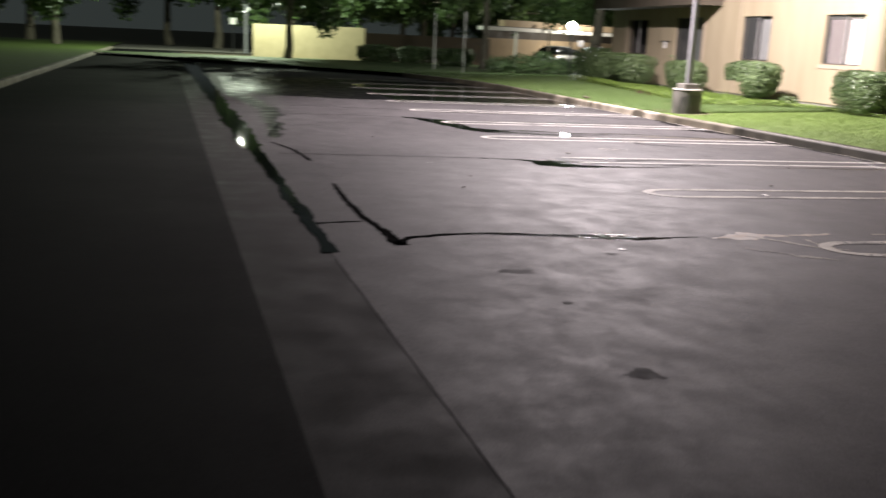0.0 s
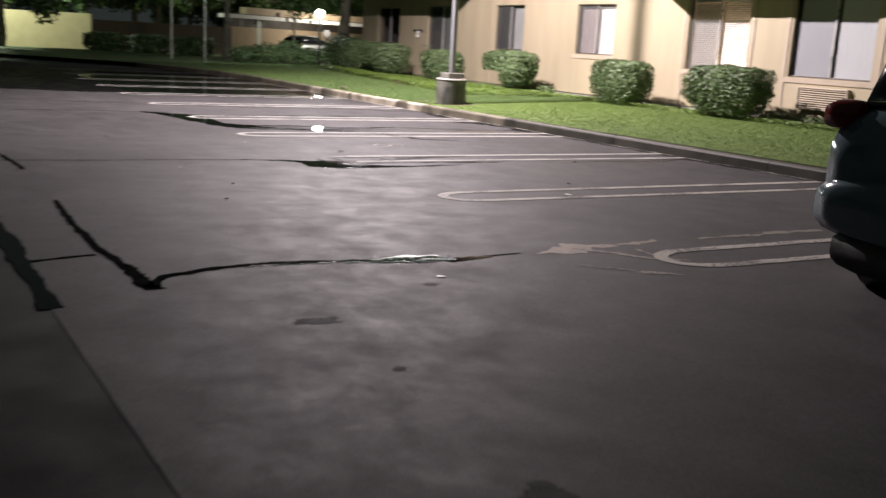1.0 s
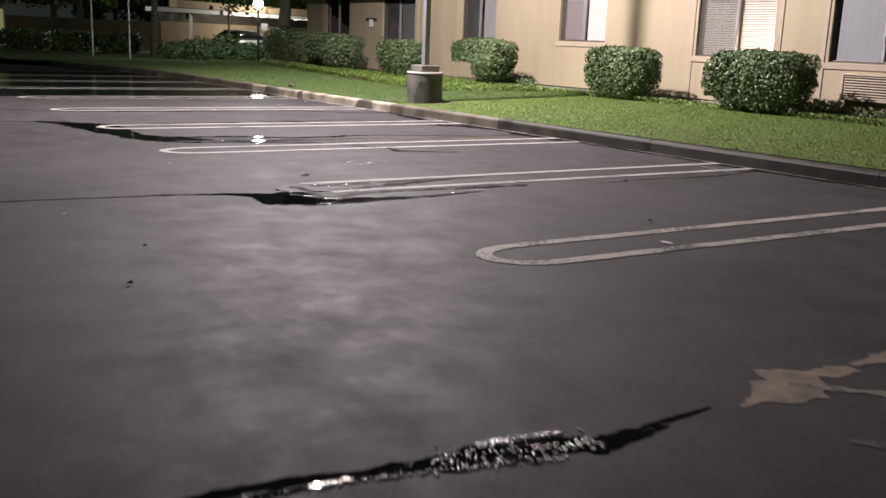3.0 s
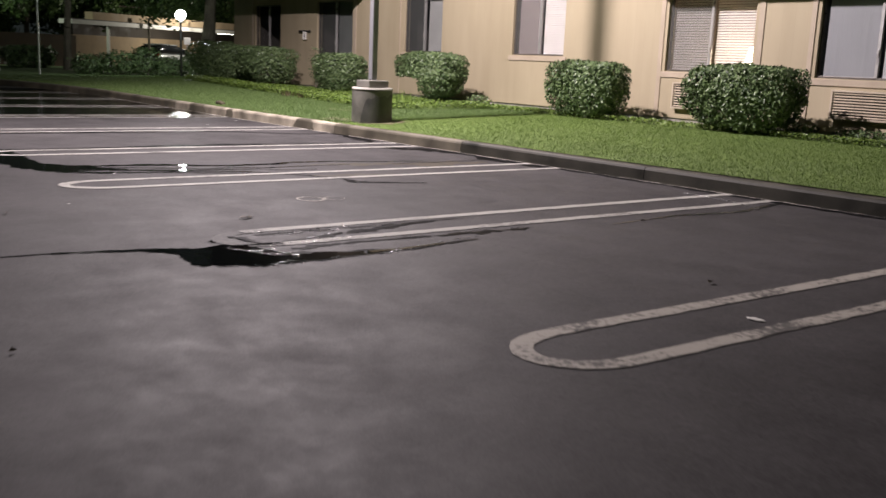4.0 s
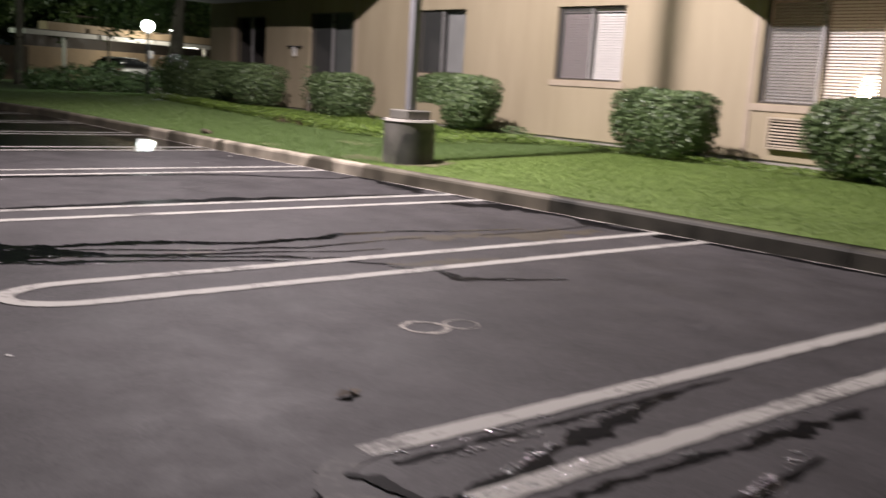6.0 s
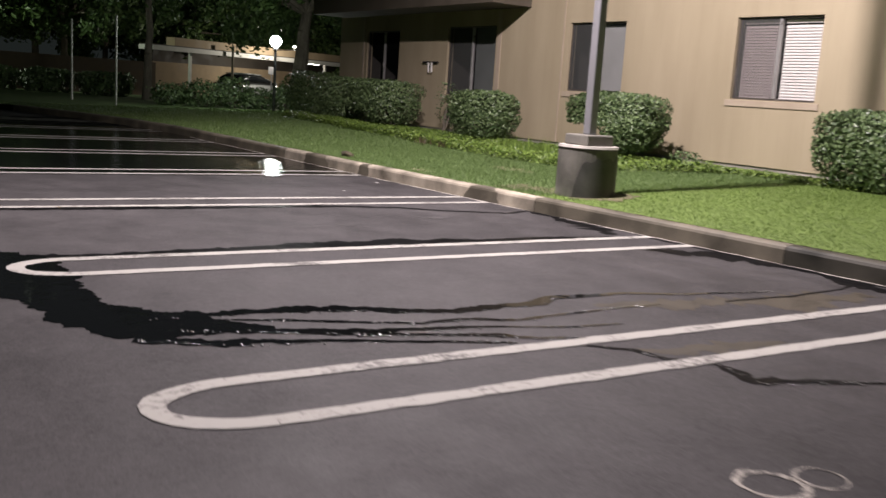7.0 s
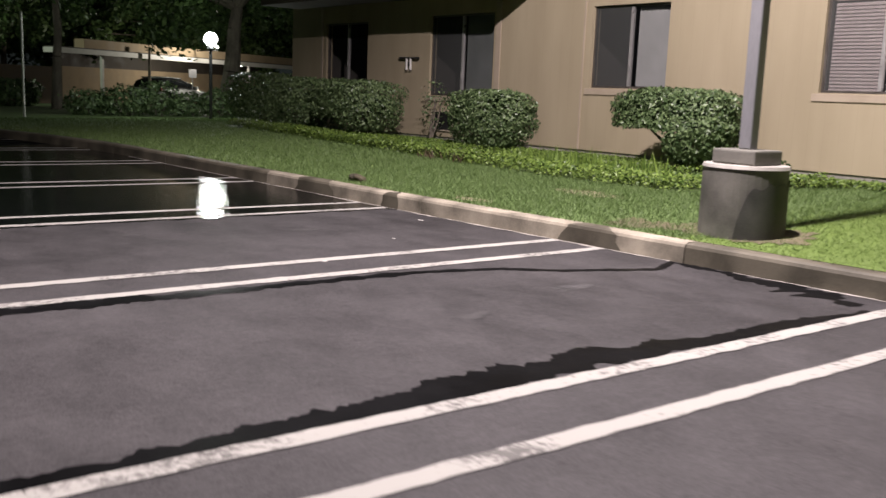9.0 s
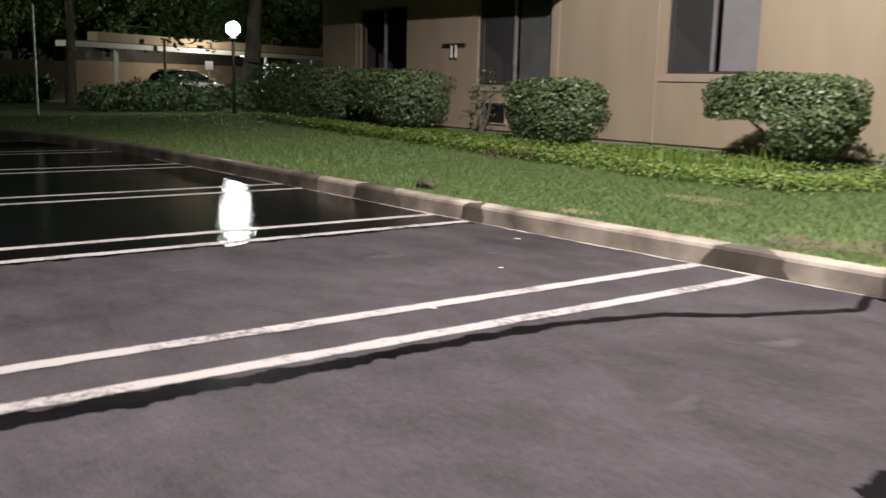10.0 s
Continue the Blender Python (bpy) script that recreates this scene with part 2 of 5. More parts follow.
DIM_CURTAIN = surface("dim_green_grey_curtain", (0.10, 0.11, 0.105), (0.15, 0.16, 0.155), 0.8, 3, 80, 0.1)
# Room light is put into the wall colour: lighter by the lamp, dark elsewhere.
LIT_ROOM = surface("lit_room_wall", (0.24, 0.20, 0.16), (0.30, 0.255, 0.21), 0.8, 1, 20, 0.0)
UNLIT_ROOM = surface("unlit_room_wall", (0.05, 0.046, 0.042), (0.08, 0.074, 0.066), 0.8, 1, 20, 0.0)
GRILLE = surface("beige_metal", (0.42, 0.355, 0.27), (0.50, 0.425, 0.33), 0.5, 5, 60, 0.05)
BLACK = surface("black_gap", (0.006, 0.006, 0.006), (0.012, 0.012, 0.012), 0.8, 5, 60, 0.0)
STEEL = surface("galvanised_pole", (0.19, 0.19, 0.2), (0.28, 0.28, 0.295), 0.5, 3, 60, 0.08, 0.2, stretch=(1, 1, 0.2))
WHITE_METAL = surface("white_painted_metal", (0.60, 0.59, 0.55), (0.74, 0.72, 0.68), 0.5, 3, 60, 0.05)
PAINT = paint_material("line_paint", (0.355, 0.345, 0.318), (0.13, 0.124, 0.117), 0.70)
OLD_PAINT = paint_material("worn_line_paint", (0.36, 0.335, 0.295), (0.09, 0.085, 0.08), 0.76)
FADED_PAINT = paint_material("faded_line_paint", (0.092, 0.088, 0.081), (0.050, 0.047, 0.047), 0.84)
WORN_PAINT = paint_material("worn_off_line_paint", (0.21, 0.190, 0.160), (0.066, 0.062, 0.058), 0.78)
TAR = surface("tar_crack", (0.005, 0.005, 0.005), (0.014, 0.014, 0.014), 0.9, 8, 60, 0.4, spec=0.0)
WATER = water_material("still_water", 0.0016, 0.02)
RIPPLED = water_material("trickling_water", 0.006, 0.03, 34)
FLOOD = water_material("standing_water", 0.0028, 0.02, 28)
SILT = surface("brown_silt", (0.035, 0.030, 0.022), (0.075, 0.065, 0.048), 0.7, 5, 90, 0.2, spec=0.2)
WET = surface("wet_asphalt", (0.003, 0.003, 0.0032), (0.008, 0.008, 0.0085), 0.45, 3, 120, 0.2, depth=0.003, spec=0.02)
BARK = surface("bark", (0.10, 0.085, 0.065), (0.22, 0.19, 0.15), 0.9, 6, 40, 0.8, stretch=(1, 1, 0.3), depth=0.02)
LEAF = leaf_material("shrub_leaf", (0.040, 0.074, 0.026), (0.165, 0.230, 0.100), 0.40)
TREE_LEAF = leaf_material("tree_leaf", (0.035, 0.070, 0.020), (0.12, 0.19, 0.06))
COVER_LEAF = leaf_material("groundcover_leaf", (0.042, 0.084, 0.013), (0.18, 0.265, 0.052))
BLADE = leaf_material("grass_blade", (0.088, 0.140, 0.024), (0.135, 0.205, 0.044), 0.6)
FAR_BLADE = leaf_material("cool_grass_blade", (0.072, 0.120, 0.031), (0.135, 0.205, 0.064), 0.6)
DRY_LEAF = leaf_material("dry_leaf", (0.05, 0.035, 0.02), (0.10, 0.07, 0.04), 0.6)
WALL_YELLOW = surface("yellow_wall_paint", (0.46, 0.38, 0.22), (0.55, 0.46, 0.28), 0.8, 2, 40, 0.2)
WALL_TAN = surface("tan_wall_paint", (0.36, 0.27, 0.17), (0.46, 0.35, 0.23), 0.8, 2, 40, 0.2)
CAR_PAINT = surface("blue_grey_car_paint", (0.10, 0.14, 0.16), (0.12, 0.16, 0.18), 0.14, 1, 20, 0.0, 0.1, rough_spread=0.04)
CAR_DARK = surface("black_plastic", (0.012, 0.012, 0.013), (0.02, 0.02, 0.021), 0.5, 8, 80, 0.1)
RUBBER = surface("tyre_rubber", (0.010, 0.010, 0.010), (0.02, 0.02, 0.02), 0.75, 8, 80, 0.2)
CHROME = surface("chrome", (0.6, 0.6, 0.62), (0.7, 0.7, 0.72), 0.12, 5, 50, 0.0, 1.0)
RED_LENS = surface("red_lens", (0.12, 0.008, 0.008), (0.16, 0.012, 0.010), 0.12, 5, 50, 0.0)
CAR_GLASS = surface("dark_car_glass", (0.006, 0.007, 0.008), (0.010, 0.011, 0.012), 0.05, 2, 20, 0.0)
SILVER_PAINT = surface("silver_car_paint", (0.36, 0.37, 0.37), (0.42, 0.43, 0.43), 0.3, 1, 20, 0.0, 0.4)
GLOBE = glow("lit_globe", (1.0, 1.0, 0.97), 45)
# Pale and metallic, so that glints on water are drawn as bright beads.
GLINT_BEAD = surface("glint_bead", (0.55, 0.55, 0.56), (0.65, 0.65, 0.66), 0.22, 5, 50, 0.0, 0.7, spec=1.0, rough_spread=0.03)
TUBE = glow("lit_tube", (1.0, 0.96, 0.85), 14)
BULB = glow("lit_lampshade", (1.0, 0.78, 0.55), 22)


# ---- mesh helpers ----
def part(name, bm, material, parent=None, label=""):
    """Links a bmesh as one mesh object, under a thing or a part."""
    data = bpy.data.meshes.new(name)
    bm.to_mesh(data)
    bm.free()
    data.materials.append(material)
    ob = new(name, data)
    if parent is not None:
        ob.parent = parent
    if label:
        ob["label"] = label
    return ob


def sheet(name, verts, faces, material, parent=None, smooth=False):
    """Links a mesh from computed vertices and faces."""
    data = bpy.data.meshes.new(name)
    data.from_pydata([tuple(v) for v in verts], [], [tuple(f) for f in faces])
    data.materials.append(material)
    if smooth:
        for p in data.polygons:
            p.use_smooth = True
    ob = new(name, data)
    if parent is not None:
        ob.parent = parent
    return ob


def box(bm, lo, hi, bevel=0.0):
    """Adds a box between two corners, with its edges rounded."""
    size = [hi[i] - lo[i] for i in range(3)]
    mid = [(hi[i] + lo[i]) / 2 for i in range(3)]
    made = bmesh.ops.create_cube(bm, size=1, matrix=Matrix.LocRotScale(mid, None, size))
    if bevel:
        edges = list({e for v in made["verts"] for e in v.link_edges})
        bmesh.ops.bevel(bm, geom=edges, offset=bevel, segments=2, profile=0.6, affect="EDGES")
    return bm


def boxed(lo, hi, bevel=0.0):
    return box(bmesh.new(), lo, hi, bevel)


def tube(bm, a, b, r1, r2=None, segments=12):
    """Adds a tapered round bar between two points."""
    a, b = Vector(a), Vector(b)
    way = b - a
    m = Matrix.Translation((a + b) / 2) @ way.to_track_quat("Z", "Y").to_matrix().to_4x4()
    bmesh.ops.create_cone(bm, cap_ends=True, segments=segments, radius1=r1, radius2=r1 if r2 is None else r2, depth=way.length, matrix=m)
    return bm


def tubed(a, b, r1, r2=None, segments=12):
    return tube(bmesh.new(), a, b, r1, r2, segments)


def empty(name, at=(0, 0, 0), label="", category="", group="", kind=""):
    ob = new(name)
    ob.location = at
    return tagged(ob, label, category, group, kind)


def wander(x, seed, scale=1.0):
    """Smooth noise of one number, about -1 to 1."""
    return noise.noise(Vector((x * scale, seed * 7.31, seed * 1.7)))


def ribbon(name, points, widths, z, material, parent=None, jitter=0.0, step=0.05, seed=1, freq=6.0, sway=0.0):
    """A flat strip along a line through points, its width running between widths, with ragged edges."""
    pts = [Vector((p[0], p[1], 0)) for p in points]
    lens = [(pts[i + 1] - pts[i]).length for i in range(len(pts) - 1)]
    verts, faces, s = [], [], 0.0
    for i, length in enumerate(lens):
        n = max(1, int(length / step))
        for j in range(n + (i == len(lens) - 1)):
            f = j / n
            p = pts[i].lerp(pts[i + 1], f)
            way = (pts[i + 1] - pts[i]).normalized()
            if f < 0.5 and i > 0:
                way = (way * (0.5 + f) + (pts[i] - pts[i - 1]).normalized() * (0.5 - f)).normalized()
            if f > 0.5 and i < len(lens) - 1:
                way = (way * (1.5 - f) + (pts[i + 2] - pts[i + 1]).normalized() * (f - 0.5)).normalized()
            side = Vector((-way.y, way.x, 0))
            w = widths[i] * (1 - f) + widths[i + 1] * f
            mid = p + side * sway * wander(s, seed + 5, 1.3)
            a, c = (w / 2 + min(w, 0.25) * jitter * (wander(s, seed + k, freq) + 0.5 * wander(s, seed + 3 + k, freq * 2.7) + 0.4 * wander(s, seed + 7 + k, freq * 6.1)) for k in (0, 11))
            verts += [mid + side * max(a, 0.003) + Vector((0, 0, z)), mid - side * max(c, 0.003) + Vector((0, 0, z))]
            s += length / n
    for i in range(len(verts) // 2 - 1):
        faces.append((2 * i, 2 * i + 1, 2 * i + 3, 2 * i + 2))
    return sheet(name, verts, faces, material, parent)


# ---- ground ----
def gutter_x(y):
    """The edge between the lot and the concrete gutter."""
    return -8.68 - 0.034 * (y + 2.3)


def kerb_x(y):
    """The face of the kerb, which bends away from the building past the last stalls."""
    near = 0.33 - 0.031 * max(-16.6, min(y, 13.0))
    return near if y < 20 else near - 0.045 * (y - 20) ** 1.75 if y < 28 else kerb_x(27.999) - 0.9 * (y - 28)


def lawn_z(x, y):
    return 0.145 + 0.036 * max(0.0, min(x, 4.2))


def strip(name, left, right, y0, y1, z, material, step=1.0, label="", category="", across=1):
    """A strip of ground between two lines that run along y; z is a number or a function of x and y."""
    verts, faces = [], []
    n = int((y1 - y0) / step)
    for i in range(n + 1):
        y = y0 + (y1 - y0) * i / n
        a = left(y) if callable(left) else left
        b = right(y) if callable(right) else right
        for j in range(across + 1):
            x = a + (b - a) * j / across
            verts.append((x, y, z(x, y) if callable(z) else z))
    w = across + 1
    for i in range(n):
        for j in range(across):
            k = i * w + j
            faces.append((k, k + 1, k + w + 1, k + w))
    return tagged(sheet(name, verts, faces, material), label, category, kind="structure")


ground = tagged(sheet("ground", [(-600, -600, -0.05), (600, -600, -0.05), (600, 600, -0.05), (-600, 600, -0.05)], [(0, 1, 2, 3)], SOIL),
                "dark bare soil reaching away into the night", "ground", kind="structure")
strip("parking_lot", gutter_x, lambda y: kerb_x(y) + 0.02, -30, 46, 0.0, ASPHALT, 1.0, "worn damp asphalt of the parking lot", "pavement")
strip("gutter", lambda y: gutter_x(y) - 0.62, gutter_x, -30, 58, lambda x, y: -0.004, DIMMED_GUTTER, 1.0, "concrete drainage gutter beside the drive, darkened for fading lamplight", "gutter")
strip("road", lambda y: -13.25 - 0.026 * (y + 9), lambda y: gutter_x(y) - 0.62, -30, 58, -0.002, DIMMED_ROAD, 1.0, "dark smooth asphalt drive beside the lot, darkened further for fading lamplight", "road")
strip("road", -16.0, -5.2, 58, 75, -0.001, CONCRETE, 1.0, "pale concrete crossing lit by a street lamp", "road")
strip("lawn", lambda y: kerb_x(y) + 0.15, 5.51, -30, 10.0, lawn_z, TURF, 0.5, "short green lawn turf between kerb and building", "lawn", 8)
strip("lawn", lambda y: kerb_x(y) + 0.15, 5.51, 10.0, 24.4, lawn_z, FAR_TURF, 0.45, "cooler green lawn turf past the light pole", "lawn", 8)
strip("lawn", lambda y: kerb_x(y) + 0.15, lambda y: 5.465 + (y - 24.4) * 2.0, 24.4, 45, lambda x, y: 0.145 + 0.036 * max(0, min(x, 6)) * max(0, 1 - (y - 24.4) / 8), FAR_TURF, 0.5, "dim lawn turf past the end of the building", "lawn", 6)
strip("lawn", -60, lambda y: -13.40 - 0.026 * (y + 9), -30, 75, 0.14, TURF, 2.0, "dark lawn turf beyond the drive", "lawn", 4)


# kerbs, cast in lengths
def kerb_run(name, face, y0, y1, length, side, label):
    """Kerb blocks along y; side 1: the lawn lies at greater x."""
    top = empty(name, (0, 0, 0), label, "kerb", kind="structure")
    y = y0
    while y < y1 - 0.1:
        e = min(y + length, y1)
        bm = bmesh.new()
        n = 3
        rings = []
        for i in range(n + 1):
            yy = y + 0.004 + (e - y - 0.008) * i / n
            x = face(yy)
            prof = [(0, -0.04), (0.012, 0.115), (0.022, 0.136), (0.045, 0.147), (0.15, 0.150), (0.15, -0.04)]
            rings.append([bm.verts.new((x + side * px, yy, pz + 0.003 * wander(yy, 3))) for px, pz in prof])
        for a, b in zip(rings, rings[1:]):
            for j in range(5):
                bm.faces.new((a[j], a[j + 1], b[j + 1], b[j]) if side > 0 else (a[j], b[j], b[j + 1], a[j + 1]))
        bm.faces.new(rings[0][::-1] if side > 0 else rings[0])
        bm.faces.new(rings[-1] if side > 0 else rings[-1][::-1])
        part("kerb_block", bm, SOAKED_KERB if side > 0 and e < 7 else WET_KERB if side > 0 and (e < 9.9 or y > 15.5) else KERB, top)
        y = e
    return top


kerb_run("kerb", kerb_x, -16.52, 28, 2.925, 1, "stained and chipped concrete kerb edging the lawn")


def kerb_stain(y0, y1, seed, material, label):
    """A damp stain with uneven ends, lying over the kerb's face and top."""
    prof = [(0, 0.004), (0.006, 0.06), (0.012, 0.115), (0.022, 0.136), (0.045, 0.147), (0.10, 0.149), (0.148, 0.150)]
    verts, faces, n = [], [], 14
    for j, (px, pz) in enumerate(prof):
        a = y0 + 0.09 * wander(j, seed, 0.7) + 0.04 * j * (1 if seed % 2 else -0.6)
        b = y1 + 0.09 * wander(j, seed + 5, 0.7) - 0.02 * j
        for i in range(n + 1):
            y = a + (b - a) * i / n
            verts.append((kerb_x(y) + px - 0.003, y, pz + 0.003 + 0.003 * wander(y, 3)))
    for j in range(len(prof) - 1):
        for i in range(n):
            k = j * (n + 1) + i
            faces.append((k, k + n + 1, k + n + 2, k + 1))
    return tagged(sheet("damp_stain", verts, faces, material), label, "stain", "kerb stains")


for i, (y0, y1) in enumerate(((10.36, 10.97), (13.0, 13.35), (14.2, 15.0))):
    kerb_stain(y0, y1, 3 + 2 * i, DAMP_KERB, "dark damp stain across the concrete kerb")
kerb_run("kerb", lambda y: -13.25 - 0.026 * (y + 9), -12, 58, 5.0, -1, "pale concrete kerb along the drive")

# stall lines: two stripes joined by a rounded end
SHIFT = {3: -0.09}


def hairpin(k, tip=-5.12):
    y1, y2 = 2.695 * k + 0.21 + SHIFT.get(k, 0), 2.695 * k - 0.25 + SHIFT.get(k, 0)
    r, c = (y1 - y2) / 2, (y1 + y2) / 2
    curve = []
    for i in range(13):
        a = radians(90 + 15 * i)
        curve.append((tip + 1.5 * r + 1.5 * r * math.cos(a), c + r * math.sin(a)))
    far, near = [(kerb_x(y1) - 0.03, y1), (-2.5, y1)], [(-2.5, y2), (kerb_x(y2) - 0.03, y2)]
    runs = [far + [(-4.78, y1)], [(-4.72, y2)] + near, curve] if k == 1 else [far + curve + near]
    old = k in (-1, 0)
    for i, pts in enumerate(runs):
        pts = [(x, y - 0.033 * x) for x, y in pts]
        ob = empty("stall_line")
        runs_of = [("rounded_end" if i == 2 else "stripe", pts)] if k == 1 else [("stripe", pts[:3]), ("rounded_end", pts[2:15]), ("stripe", pts[14:])]
        for j, (piece, way) in enumerate(runs_of):
            ribbon(piece, way, [0.10] * len(way), 0.0038 if i == 2 else 0.0045, FADED_PAINT if i == 2 else OLD_PAINT if old else PAINT, ob, 0.10, 0.06, 20 + 3 * k + i + j, 9.0)
        tagged(ob, "faded pair of parking stall stripes joined by a rounded end" if old else "faint worn-off rounded end of a stall line" if i == 2 else "single white stall stripe fading into a puddle" if k == 1 else "white painted pair of stall stripes on the asphalt", "road marking", "stall lines")


for k in range(-2, 10):
    hairpin(k, -4.72 if k == -1 else -4.95 if k == 0 else -5.02 if k == 1 else -5.15)


# ---- building ----
WALL_X = 5.465
WINDOWS = [  # far edge y, near edge y, sill z, head z
    (23.17, 21.63, 1.32, 2.49), (19.63, 17.90, 1.10, 2.53), (15.69, 14.27, 1.31, 2.52), (11.95, 10.50, 1.32, 2.515), (8.07, 6.38, 1.13, 2.62), (5.30, 3.50, 1.12, 2.60),
    (-0.2, -1.9, 1.12, 2.60)]


def facade():
    """The front wall, with its openings cut through."""
    ys = sorted({-14.0, 24.4, *[w[0] for w in WINDOWS], *[w[1] for w in WINDOWS]})
    zs = sorted({0.36, 5.6, *[w[2] for w in WINDOWS], *[w[3] for w in WINDOWS]})
    solid = lambda y, z: 0.36 < z < 5.6 and -14 < y < 24.4 and not any(w[1] < y < w[0] and w[2] < z < w[3] for w in WINDOWS)
    bm = bmesh.new()
    x0, x1 = WALL_X, WALL_X + 0.16
    quad = lambda *p: bm.faces.new([bm.verts.new(q) for q in p])
    for y0, y1 in zip(ys, ys[1:]):
        for z0, z1 in zip(zs, zs[1:]):
            if not solid((y0 + y1) / 2, (z0 + z1) / 2):
                continue
            quad((x0, y0, z0), (x0, y0, z1), (x0, y1, z1), (x0, y1, z0))
            quad((x1, y0, z0), (x1, y1, z0), (x1, y1, z1), (x1, y0, z1))
            for yy, d in ((y0, -1), (y1, 1)):
                if not solid(yy + d * 0.001, (z0 + z1) / 2):
                    quad((x0, yy, z0), (x1, yy, z0), (x1, yy, z1), (x0, yy, z1))
            for zz, d in ((z0, -1), (z1, 1)):
                if not solid((y0 + y1) / 2, zz + d * 0.001):
                    quad((x0, y0, zz), (x1, y0, zz), (x1, y1, zz), (x0, y1, zz))
    bmesh.ops.remove_doubles(bm, verts=bm.verts, dist=0.0005)
    bmesh.ops.recalc_face_normals(bm, faces=bm.faces)
    return part("wall", bm, SIDING, building)


building = empty("apartment_building", (0, 0, 0), "long tan plywood-sided apartment building with sliding windows", "building")
facade()
part("wall", boxed((WALL_X, 24.4, 0.0), (15.0, 24.56, 5.6)), SIDING, building)
part("wall", boxed((14.9, -14, 0.0), (15.06, 24.39, 5.6)), SIDING, building)
part("wall", boxed((WALL_X, -14.16, 0.0), (15.0, -14.0, 5.6)), SIDING, building)
part("foundation", boxed((WALL_X + 0.03, -14, -0.1), (WALL_X + 0.2, 24.4, 0.36)), CONCRETE, building, "pale concrete foundation strip")
part("roof", boxed((WALL_X - 0.7, -14.6, 5.6), (15.6, 25.0, 5.85), 0.02), ROOF, building)


def overhang(pts, z0, z1):
    """An upper storey that juts out: a plan outline between two heights."""
    bm = bmesh.new()
    lower = [bm.verts.new((x, y, z0)) for x, y in pts]
    upper = [bm.verts.new((x, y, z1)) for x, y in pts]
    bm.faces.new(lower)
    bm.faces.new(upper[::-1])
    for i in range(len(pts)):
        j = (i + 1) % len(pts)
        bm.faces.new((lower[i], upper[i], upper[j], lower[j]))
    bmesh.ops.recalc_face_normals(bm, faces=bm.faces)
    return part("overhang", bm, UNLIT_OVERHANG, building, "jutting upper storey and soffit, coloured dark as unlit")


W0 = WALL_X - 0.002
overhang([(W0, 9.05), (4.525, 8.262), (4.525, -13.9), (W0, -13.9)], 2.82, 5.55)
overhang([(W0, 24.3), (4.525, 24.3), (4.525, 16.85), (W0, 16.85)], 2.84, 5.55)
# trim boards
for y0, y1, z0, z1 in ((17.72, 17.84, 0.36, 2.82), (8.13, 8.22, 0.36, 2.80), (6.22, 6.32, 0.36, 2.80), (5.36, 5.44, 0.36, 2.80), (3.32, 3.42, 0.36, 2.80), (15.83, 15.86, 0.36, 5.5), (23.28, 23.36, 0.36, 2.82)):
    part("trim_board", boxed((WALL_X - 0.018, y0, z0), (WALL_X, y1, z1), 0.004), TRIM, building)
for w in WINDOWS:
    part("sill_board", boxed((WALL_X - 0.022, w[1] - 0.08, w[2] - 0.105), (WALL_X, w[0] + 0.08, w[2] - 0.012), 0.004), TRIM, building)


